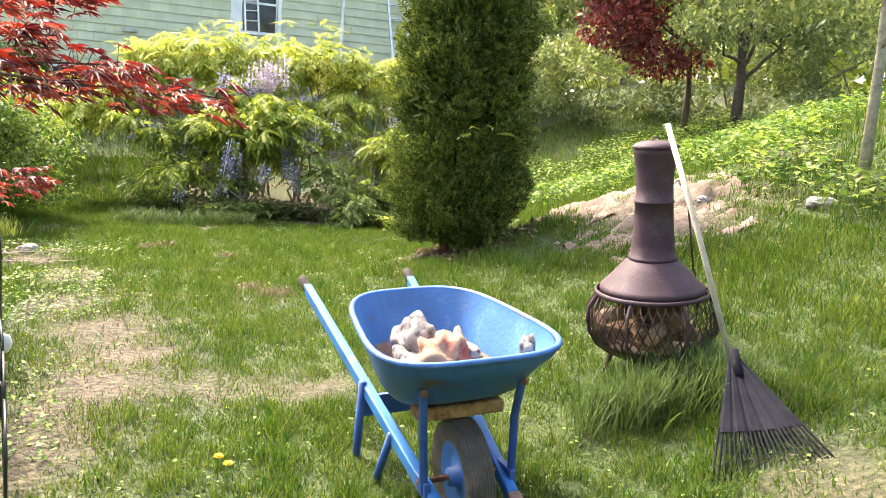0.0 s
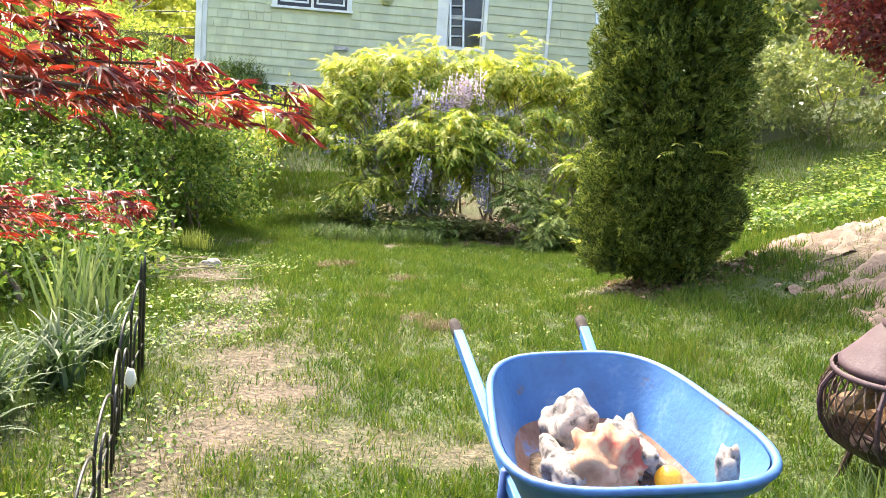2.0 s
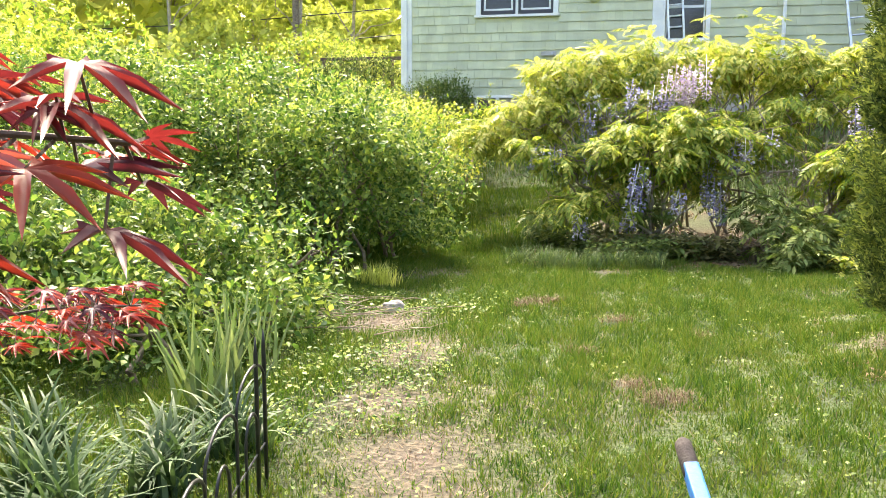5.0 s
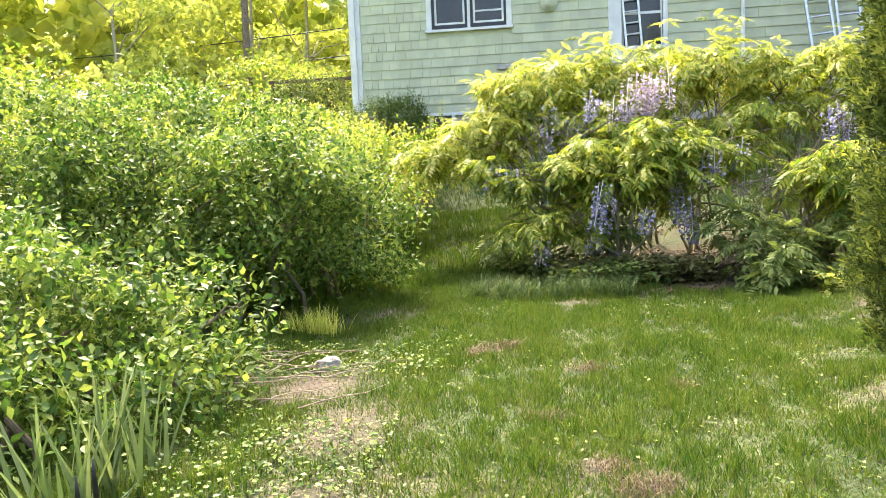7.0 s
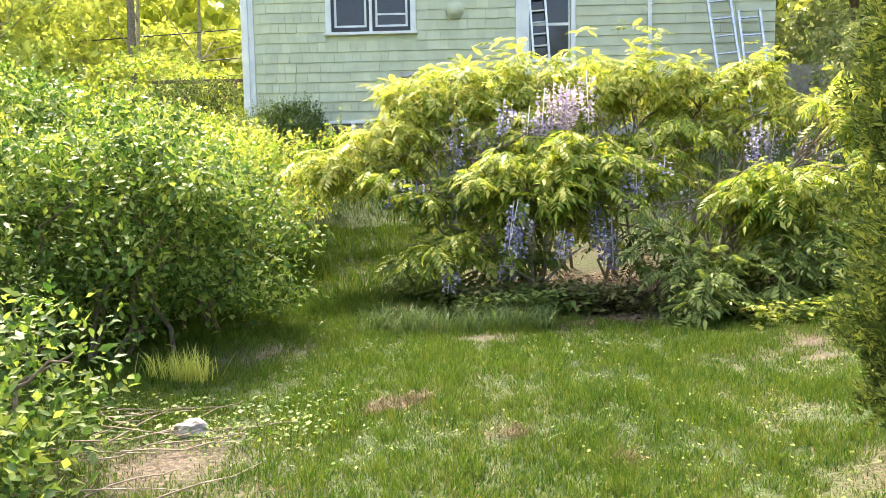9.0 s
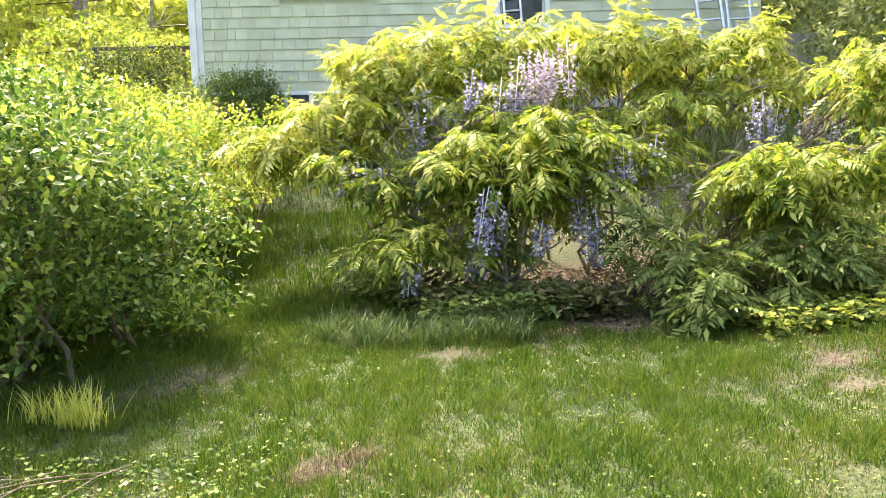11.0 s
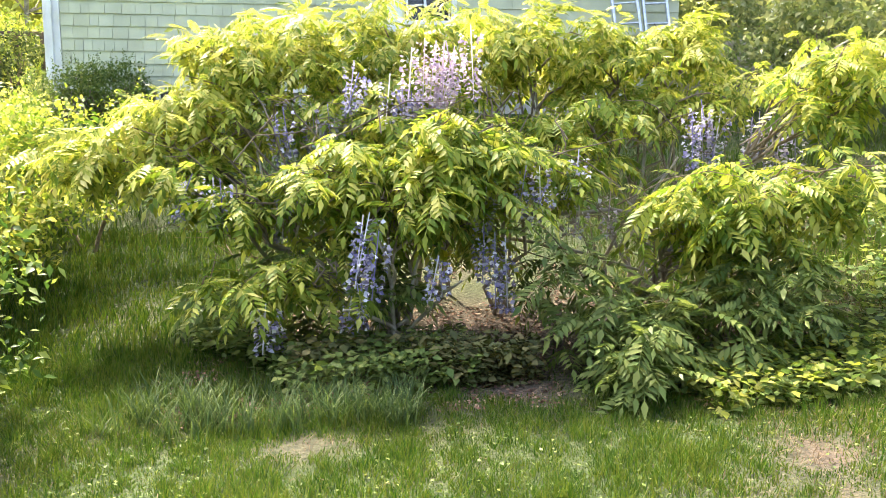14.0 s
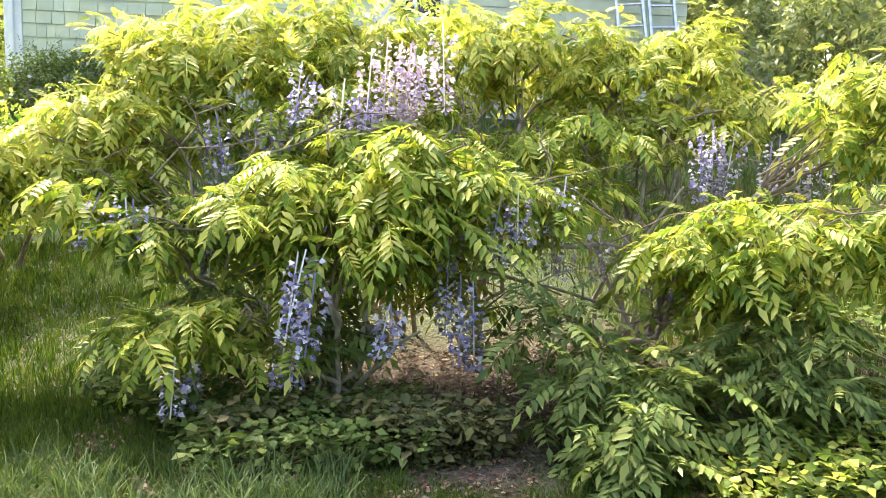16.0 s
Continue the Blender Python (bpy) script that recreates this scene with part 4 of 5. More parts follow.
bush("undergrowth", [(9.6, -3.5, 2.4, 1.2, 1.2, 1.0), (11, -4.5, 2.6, 1.3, 1.3, 1.0), (10.2, -1.5, 2.6, 1.2, 1.2, 1.3), (12.5, -6.5, 2.7, 1.3, 1.3, 1.1), (13.5, -9, 2.8, 1.4, 1.4, 1.3), (14, -12, 2.9, 1.4, 1.6, 1.6), (12.2, -13.5, 2.3, 1.0, 1.2, 1.0), (13, -16, 2.3, 1.3, 1.5, 1.3)], 42000, 0.10, "dim_leaf", "green thicket along the top of the slope", rw, 16)


def far_woods():
    """One belt of distant woodland all round."""
    rng = np.random.default_rng(57)
    n = 38000
    a = rng.random(n) * 6.283
    r = 31 + 9 * rng.random(n)
    x, y = 3 + r * np.cos(a), -6 + r * np.sin(a)
    z = ground(x, y) - 0.5 + (8.5 + 2.5 * smooth_noise(x, y, 0.5, 4)) * rng.random(n) ** 0.8
    way = unit(n, rng)
    v, f = scatter(LEAF * [1.5, 1, 1], LEAF_F, np.stack([x, y, z], 1), frames_of(way, rng.normal(size=n)), 0.92 * (0.5 + rng.random(n)))
    ob = mesh_object("distant_wood", fast_mesh("distant_wood", v, f), M["forest_leaf"])
    tagged(ob, "belt of yellow-green woodland round the garden", "woods", kind="stuff")


far_woods()


def orchard_tree(x, y, h, label, leaf, seed, bark, blobs, n, size, trunk, category="tree"):
    rng = np.random.default_rng(seed)
    z0 = gz(x, y)
    t = thing("garden_tree", (x, y, z0), label, category)
    bm = bmesh.new()
    top = [(0, 0, -0.08), (0.02, 0.01, h * 0.4), (-0.03, 0, h * 0.75), (0, 0, h)]
    tube(bm, top, [trunk, trunk * 0.8, trunk * 0.6, trunk * 0.35], 10)
    for b in blobs:
        f = 0.35 + 0.6 * rng.random()
        pts = bough(bm, (0, 0, h * f), b[:3], trunk * 0.4, 0.008, rng, -0.05, 7, 0.05)
        for k in range(4):
            bough(bm, pts[4], Vector(b[:3]) + Vector(rng.normal(size=3)) * b[3] * 0.5, 0.012, 0.004, rng, 0.05, 4, 0.03)
    part("trunk", bm, M[bark], t, smooth=True)
    p, d = blob_points(blobs, n, rng, 0.2)
    way = d * 0.4 + unit(len(p), rng)
    way[:, 2] -= 0.3
    v, f = scatter(LEAF, LEAF_F, p, frames_of(way, rng.normal(size=len(p)) * 0.8), size * (0.5 + rng.random(len(p))))
    mesh_object("crown", fast_mesh("crown", v, f), M[leaf], t)


orchard_tree(11.5, -8.2, 1.9, "small garden tree with grey-green leaves and a dark trunk", "dim_leaf", 61, "dark_bark", [(-0.8, -0.3, 1.6, 0.8, 0.8, 0.4), (0.7, -0.5, 1.8, 0.8, 0.8, 0.5), (0.1, 0.4, 2.4, 1.0, 1.0, 0.5), (-0.9, 0.3, 2.3, 0.8, 0.8, 0.5), (1.0, 0.4, 2.5, 0.8, 0.8, 0.5), (0.0, -0.4, 3.1, 1.1, 1.1, 0.5)], 9500, 0.085, 0.10)
orchard_tree(11.2, -7.2, 1.9, "purple-red maple at the edge of the slope", "purple_leaf", 62, "dark_bark", [(-1.5, -0.1, 1.7, 0.8, 0.6, 0.4), (-0.8, -0.3, 1.3, 0.8, 0.6, 0.35), (-0.3, 0.3, 2.9, 0.9, 0.9, 0.5), (-1.8, 0.5, 2.9, 1.0, 0.9, 0.6), (-2.5, 0.6, 3.3, 0.8, 0.8, 0.5), (-1.2, 0.2, 2.2, 0.8, 0.8, 0.5)], 9500, 0.10, 0.07)
orchard_tree(7.15, -15.2, 2.2, "slender grey-barked tree with sparse leaves", "dim_leaf", 63, "grey_bark", [(-0.5, 0.25, 1.25, 0.45, 0.35, 0.2), (-0.9, 0.5, 1.4, 0.4, 0.35, 0.2), (-0.3, 0.3, 1.7, 0.5, 0.5, 0.3), (0.5, -0.2, 1.4, 0.5, 0.5, 0.35), (0.2, -0.1, 2.0, 0.6, 0.6, 0.3)], 4200, 0.06, 0.042)


# ---- red maple over the flower bed ----
def maple_leaf():
    """A lobed leaf with seven points, one unit long, about its stalk."""
    tips = [(-112, 0.42), (-74, 0.72), (-36, 0.93), (0, 1.0), (36, 0.93), (74, 0.72), (112, 0.42)]
    vs = [(0, 0, 0)]
    for i, (a, r) in enumerate(tips):
        t, n = radians(a), radians(a - 18)
        vs.append((0.21 * math.sin(n), 0.21 * math.cos(n), 0.03))
        vs.append((0.55 * r * math.sin(t - 0.12), 0.55 * r * math.cos(t - 0.12), -0.02))
        vs.append((r * math.sin(t), r * math.cos(t), -0.25 * r))
        vs.append((0.55 * r * math.sin(t + 0.12), 0.55 * r * math.cos(t + 0.12), -0.02))
    vs.append((0.25 * math.sin(radians(135)), 0.25 * math.cos(radians(135)), 0.03))
    fs = []
    for i in range(7):
        k = 1 + i * 4
        fs.append((0, k, k + 1, k + 2))
        fs.append((0, k + 2, k + 3, k + 4))
    return np.array(vs), np.array(fs)


ML_V, ML_F = maple_leaf()
RED_SPRAYS = [((1.55, -17.75, 1.08), (2.83, -17.33, 1.085), 34), ((1.7, -17.5, 1.06), (2.62, -17.2, 1.15), 30), ((1.8, -17.6, 1.08), (2.52, -17.3, 1.32), 26), ((1.6, -17.5, 1.12), (2.40, -17.15, 1.22), 26), ((1.5, -17.4, 1.08), (2.45, -17.05, 1.07), 26), ((1.2, -16.9, 0.72), (2.29, -16.5, 0.80), 26), ((1.2, -16.8, 0.66), (2.1, -16.3, 0.72), 24), ((1.1, -17.0, 0.78), (2.0, -16.7, 0.78), 20), ((1.3, -17.4, 1.2), (2.1, -17.2, 1.42), 22), ((1.1, -17.2, 0.6), (1.75, -16.6, 0.62), 18)]


def red_maple():
    rng = np.random.default_rng(71)
    t = thing("red_maple", (0.6, -17.7, gz(0.6, -17.7)), "red-leaved maple with thin arching twigs beside the flower bed", "tree")
    off = Vector((0.6, -17.7, gz(0.6, -17.7)))
    bm = bmesh.new()
    tube(bm, [(0, 0, -0.1), (0.05, 0, 0.5), (0.15, 0.05, 1.0), (0.2, 0.1, 1.9)], [0.07, 0.06, 0.045, 0.02], 9)
    part("trunk", bm, M["dark_bark"], t, smooth=True)
    bm = bmesh.new()
    P, D = [], []
    for a, b, n in RED_SPRAYS:
        tube(bm, [Vector((0.1, 0.02, 0.7)), (Vector(a) - off) * 0.6 + Vector((0, 0, 0.2)), Vector(a) - off], [0.02, 0.012, 0.007], 6)
        pts = bough(bm, Vector(a) - off, Vector(b) - off, 0.006, 0.002, rng, 0.02, 8, 0.015)
        way = (Vector(b) - Vector(a)).normalized()
        for k in range(n * 6):
            f = rng.random() ** 0.8
            p = (Vector(a) - off).lerp(Vector(b) - off, f) + Vector((0, 0, 0.02 * math.sin(math.pi * f)))
            side = Vector((-way.y, way.x, 0)) * (1 if k % 2 else -1)
            q = p + side * (0.01 + 0.19 * rng.random()) * (1.1 - 0.75 * f) + Vector((0, 0, rng.normal() * 0.025))
            tube(bm, [p, q], [0.0015, 0.001], 3)
            P.append(q)
            D.append(way * 0.7 + side * 0.6 + Vector(rng.normal(size=3)) * 0.22 + Vector((0, 0, -0.12)))
    part("twig_tangle", bm, M["dark_bark"], t)["kind"] = "stuff"
    P, D = np.array(P), np.array(D)
    v, f = scatter(ML_V, ML_F, P, frames_of(D, rng.normal(size=len(P)) * 0.22), 0.052 * (0.55 + 0.7 * rng.random(len(P))))
    mesh_object("leaves", fast_mesh("leaves", v, f), M["red_leaf"], t)
    crown = [(-0.1, -0.2, 1.5, 0.6, 0.6, 0.35), (-0.3, 0.4, 1.2, 0.6, 0.6, 0.3), (-0.5, -0.4, 1.1, 0.6, 0.6, 0.3)]
    p, d = blob_points(crown, 700, rng, 0.3)
    v, f = scatter(ML_V, ML_F, p, frames_of(d * [1, 1, 0.2] + unit(len(p), rng) * 0.4, rng.normal(size=len(p)) * 0.4), 0.08 * (0.6 + 0.6 * rng.random(len(p))))
    mesh_object("crown", fast_mesh("crown", v, f), M["red_leaf"], t)


red_maple()


# ---- wheelbarrow ----
M["blue"] = surface("blue_paint", [(0.28, (0.10, 0.07, 0.06)), (0.35, (0.030, 0.10, 0.31)), (0.7, (0.05, 0.16, 0.45))], 5.0, 0.45, 0.0, 0.15, 40)
M["blue_wood"] = surface("blue_painted_wood", [(0.25, (0.20, 0.13, 0.08)), (0.34, (0.022, 0.12, 0.36)), (0.7, (0.035, 0.19, 0.48))], 7.0, 0.55, 0.0, 0.2, 50, spec=0.25)
M["navy"] = surface("navy_steel", [(0.3, (0.02, 0.06, 0.22)), (0.7, (0.035, 0.11, 0.40))], 9.0, 0.45, 0.1, 0.2, 50)
M["rust"] = surface("rusty_steel", [(0.3, (0.09, 0.035, 0.02)), (0.7, (0.25, 0.12, 0.07))], 16.0, 0.85, 0.2, 0.5, 70)
M["tray_inside"] = surface("scuffed_blue_tray", [(0.22, (0.16, 0.11, 0.10)), (0.30, (0.045, 0.13, 0.33)), (0.6, (0.055, 0.17, 0.43)), (0.85, (0.16, 0.27, 0.47))], 9.0, 0.5, 0.0, 0.2, 60)
M["tray_floor"] = surface("rusty_tray_floor", [(0.35, (0.15, 0.075, 0.055)), (0.58, (0.24, 0.14, 0.11)), (0.72, (0.12, 0.20, 0.40))], 8.0, 0.8, 0.0, 0.4, 60)
M["rubber"] = surface("tyre_rubber", [(0.3, (0.05, 0.042, 0.038)), (0.7, (0.13, 0.11, 0.095))], 12.0, 0.85, 0.0, 0.5, 80)
M["grip"] = surface("grey_grip", [(0.3, (0.035, 0.03, 0.03)), (0.7, (0.075, 0.065, 0.06))], 12.0, 0.9, 0.0, 0.4, 80, spec=0.1)
M["raw_wood"] = surface("raw_wood", [(0.36, (0.08, 0.04, 0.025)), (0.46, (0.26, 0.14, 0.06)), (0.7, (0.42, 0.26, 0.12))], 14.0, 0.85, 0.0, 0.4, 60)
M["worn_wood"] = surface("worn_brown_wood", [(0.3, (0.12, 0.06, 0.045)), (0.7, (0.26, 0.15, 0.11))], 9.0, 0.85, 0.0, 0.4, 60)
M["newsprint"] = surface("newsprint", [(0.36, (0.05, 0.045, 0.045)), (0.45, (0.17, 0.15, 0.145)), (0.6, (0.28, 0.25, 0.235)), (0.78, (0.24, 0.13, 0.10))], 30.0, 0.9, 0.0, 0.2, 70)
M["paper_bag"] = surface("paper_bag", [(0.35, (0.22, 0.12, 0.07)), (0.52, (0.36, 0.22, 0.14)), (0.68, (0.30, 0.06, 0.045))], 9.0, 0.85, 0.0, 0.3, 40)
M["orange"] = surface("orange_peel", [(0.3, (0.80, 0.34, 0.02)), (0.7, (0.90, 0.48, 0.04))], 9.0, 0.45, 0.0, 0.2, 120)
M["orange_petal"] = surface("yellow_petal", [(0.3, (0.80, 0.52, 0.02)), (0.7, (0.90, 0.66, 0.05))], 30.0, 0.6, 0.0, 0.1, 90)
M["soil"] = surface("dark_soil", [(0.3, (0.05, 0.035, 0.025)), (0.7, (0.14, 0.10, 0.07))], 14.0, 0.95, 0.0, 0.9, 60)


def ring(cx, hl, hw, z, tilt, n=48, e=3.6):
    out = []
    for k in range(n):
        a = 2 * math.pi * k / n
        c, s = math.cos(a), math.sin(a)
        x = math.copysign(abs(c) ** (2 / e), c) * hl
        w = hw * (1 + 0.14 * x / hl)
        y = math.copysign(abs(s) ** (2 / e), s) * w
        out.append(Vector((cx + x, y, z + tilt * x / hl)))
    return out


def loft(bm, rings, close=None):
    vs = [[bm.verts.new(p) for p in r] for r in rings]
    for a, b in zip(vs, vs[1:]):
        for k in range(len(a)):
            bm.faces.new((a[k], a[(k + 1) % len(a)], b[(k + 1) % len(a)], b[k]))
    if close:
        bm.faces.new(vs[-1])
    return vs


def lump(bm, c, r, rng, rough=0.18, sub=3):
    q = bmesh.ops.create_icosphere(bm, subdivisions=sub, radius=1.0)
    seed = Vector(rng.random(3) * 20)
    for v in q["verts"]:
        f = 1 + rough * (noise.noise(v.co * 1.7 + seed) * 1.6 + 0.45 * noise.noise(v.co * 3.5 + seed) - 0.5 * abs(noise.noise(v.co * 8 + seed)))
        v.co = Vector((v.co.x * r[0] * f + c[0], v.co.y * r[1] * f + c[1], v.co.z * r[2] * f + c[2]))


BARROW = Matrix.Translation((3.615, -15.82, -0.25)) @ pose(0, 0, 0, 5, 0, -89)


def wheelbarrow():
    w = thing("wheelbarrow", BARROW, "weathered blue steel wheelbarrow with painted wooden handles on the lawn", "wheelbarrow")
    T = [(1.15, 0.43, 0.285, 0.66, -0.02), (1.15, 0.425, 0.28, 0.635, -0.02), (1.115, 0.375, 0.25, 0.565, -0.015), (1.085, 0.33, 0.22, 0.485, -0.01), (1.07, 0.28, 0.19, 0.44, 0.0), (1.055, 0.23, 0.16, 0.425, 0.0)]
    bm = bmesh.new()
    loft(bm, [ring(*t) for t in T], True)
    tray = part("tray", bm, M["blue"], w, "dented blue tray with rusty scrapes", True)
    bm = bmesh.new()
    loft(bm, [ring(c, a - 0.008, b - 0.008, z + 0.006, t)[::-1] for c, a, b, z, t in T[:4]])
    part("tray_inside", bm, M["tray_inside"], tray, "scuffed blue inner face", True)
    bm = bmesh.new()
    loft(bm, [ring(c, a - 0.008, b - 0.008, z + 0.006, t)[::-1] for c, a, b, z, t in T[3:]], True)
    part("tray_floor", bm, M["tray_floor"], tray, "rusty brown floor of the tray", True)
    bm = bmesh.new()
    r = ring(1.15, 0.434, 0.289, 0.665, -0.02)
    tube(bm, r + [r[0]], 0.011, 8, False)
    part("rim", bm, M["blue"], tray, "rolled blue rim", True)
    for s in (-1, 1):
        bm = bmesh.new()
        a, b = Vector((-0.17, s * 0.265, 0.585)), Vector((1.60, s * 0.115, 0.115))
        d = (b - a).normalized()
        m = Matrix.Translation(a) @ d.to_track_quat("X", "Z").to_matrix().to_4x4()
        box(bm, (0.10, -0.019, -0.024), ((b - a).length - 0.13, 0.019, 0.024), m, 0.006)
        h = part("handle", bm, M["blue_wood"], w, "blue painted wooden handle")
        bm = bmesh.new()
        tube(bm, [a + d * -0.01, a, a + d * 0.12, a + d * 0.125], [0.017, 0.022, 0.023, 0.018], 12)
        part("grip", bm, M["grip"], h, "worn grey rubber grip", True)
        bm = bmesh.new()
        box(bm, ((b - a).length - 0.13, -0.021, -0.026), ((b - a).length + 0.02, 0.021, 0.026), m, 0.006)
        part("handle_end", bm, M["worn_wood"], h, "bare brown wooden end")
        bm = bmesh.new()
        y = s * 0.20
        tube(bm, [(0.80, y, 0.36), (0.78, s * 0.225, 0.10), (0.76, s * 0.23, 0.005)], 0.016, 8)
        tube(bm, [(0.76, s * 0.23, 0.012), (0.98, s * 0.215, 0.012)], 0.014, 8)
        tube(bm, [(0.98, s * 0.215, 0.012), (1.10, s * 0.17, 0.26)], 0.015, 8)
        part("leg", bm, M["navy"], w, "dark blue steel leg", True)
        bm = bmesh.new()
        tube(bm, [(1.40, s * 0.15, 0.17), (1.42, s * 0.155, 0.40), (1.46, s * 0.165, 0.535)], [0.014, 0.014, 0.014], 8)
        st = part("strut", bm, M["navy"], w, "blue front strut")
        bm = bmesh.new()
        lathe(bm, [(0.001, 0.008), (0.009, 0.007), (0.012, 0.0), (0.013, -0.004)], 12, Matrix.Translation((1.478, s * 0.165, 0.53)) @ pose(0, 0, 0, 0, 75, 0))
        part("bolt", bm, M["rust"], st, "rusty bolt head", True)
        bm = bmesh.new()
        box(bm, (1.27, s * 0.145 - 0.012, 0.165), (1.43, s * 0.145 + 0.012, 0.215), None, 0.004)
        part("axle_bracket", bm, M["navy"], w)
    bm = bmesh.new()
    box(bm, (0.775, -0.21, 0.22), (0.80, 0.21, 0.30), None, 0.004)
    part("cross_brace", bm, M["navy"], w)
    bm = bmesh.new()
    tube(bm, [(0.98, -0.215, 0.03), (0.98, 0.215, 0.03)], 0.011, 8)
    part("stretcher", bm, M["navy"], w)
    for x0, x1 in ((0.90, 0.98), (1.26, 1.35)):
        bm = bmesh.new()
        box(bm, (x0, -0.15, 0.385), (x1, 0.15, 0.430), None, 0.008)
        part("wooden_riser", bm, M["raw_wood"], w, "bare wooden block under the tray")
    bm = bmesh.new()
    hub = Matrix.Translation((1.35, 0, 0.19)) @ pose(0, 0, 0, 90, 0, 0)
    prof = [(0.115, -0.035), (0.15, -0.047), (0.178, -0.044)]
    for k in range(9):
        y = -0.040 + 0.08 * k / 8
        rr = 0.190 - 0.006 * (abs(k - 4) / 4) ** 2
        prof += [(rr, y - 0.003), (rr, y + 0.002), (rr - 0.004, y + 0.003), (rr - 0.004, y + 0.006)]
    prof += [(0.178, 0.046), (0.15, 0.047), (0.115, 0.035)]
    lathe(bm, prof, 44, hub)
    wh = part("tyre", bm, M["rubber"], w, "ribbed muddy rubber tyre", True)
    bm = bmesh.new()
    lathe(bm, [(0.001, 0.05), (0.03, 0.05), (0.035, 0.02), (0.09, 0.012), (0.115, 0.036), (0.118, 0.034), (0.118, -0.034), (0.115, -0.036), (0.09, -0.012), (0.035, -0.02), (0.03, -0.05), (0.001, -0.05)], 32, hub)
    part("wheel_rim", bm, M["blue"], wh, "blue steel wheel disc", True)
    bm = bmesh.new()
    tube(bm, [(1.35, -0.16, 0.19), (1.35, 0.16, 0.19)], 0.010, 8)
    part("axle", bm, M["rust"], w)


wheelbarrow()


def barrow_load():
    rng = np.random.default_rng(81)

    def item(name, label, category, material, build):
        bm = bmesh.new()
        build(bm)
        ob = part(name, bm, M[material], None, "", True)
        ob.matrix_world = BARROW
        tagged(ob, label, category)

    item("soil_mound", "thin layer of dark soil in the barrow tray", "soil", "soil", lambda bm: lump(bm, (1.06, 0.0, 0.452), (0.22, 0.16, 0.02), rng, 0.25))
    item("newspaper", "crumpled newspaper bundle lying in the barrow", "newspaper", "newsprint", lambda bm: lump(bm, (1.02, -0.05, 0.55), (0.10, 0.085, 0.105), rng, 0.26, 4))
    item("newspaper", "crumpled newspaper sheets in the barrow", "newspaper", "newsprint", lambda bm: lump(bm, (1.08, 0.075, 0.52), (0.15, 0.075, 0.075), rng, 0.40, 4))
    item("newspaper", "loose crumpled newspaper beside the paper bag", "newspaper", "newsprint", lambda bm: lump(bm, (1.16, -0.115, 0.51), (0.11, 0.06, 0.06), rng, 0.40, 4))
    item("paper_bag", "torn brown and red paper bag in the barrow", "paper bag", "paper_bag", lambda bm: lump(bm, (1.20, -0.01, 0.535), (0.11, 0.09, 0.085), rng, 0.42, 4))
    item("orange", "whole orange fruit lying in the barrow", "orange", "orange", lambda bm: lump(bm, (1.25, 0.13, 0.515), (0.034, 0.034, 0.033), rng, 0.02))
    item("paper_scrap", "pale scrap of paper in the tray's corner", "paper", "newsprint", lambda bm: lump(bm, (1.40, 0.21, 0.60), (0.03, 0.025, 0.055), rng, 0.35))


barrow_load()

# ---- chiminea ----
M["cast_iron"] = surface("brown_cast_iron", [(0.3, (0.036, 0.019, 0.028)), (0.6, (0.060, 0.036, 0.048)), (0.8, (0.10, 0.072, 0.085))], 7.0, 0.65, 0.0, 0.12, 110, spec=0.25)
M["iron_dark"] = surface("dark_iron", [(0.3, (0.03, 0.02, 0.018)), (0.7, (0.09, 0.055, 0.05))], 10.0, 0.65, 0.4, 0.4, 80)
M["log"] = surface("split_logs", [(0.3, (0.16, 0.08, 0.05)), (0.7, (0.42, 0.27, 0.17))], 8.0, 0.9, 0.0, 0.8, 50)


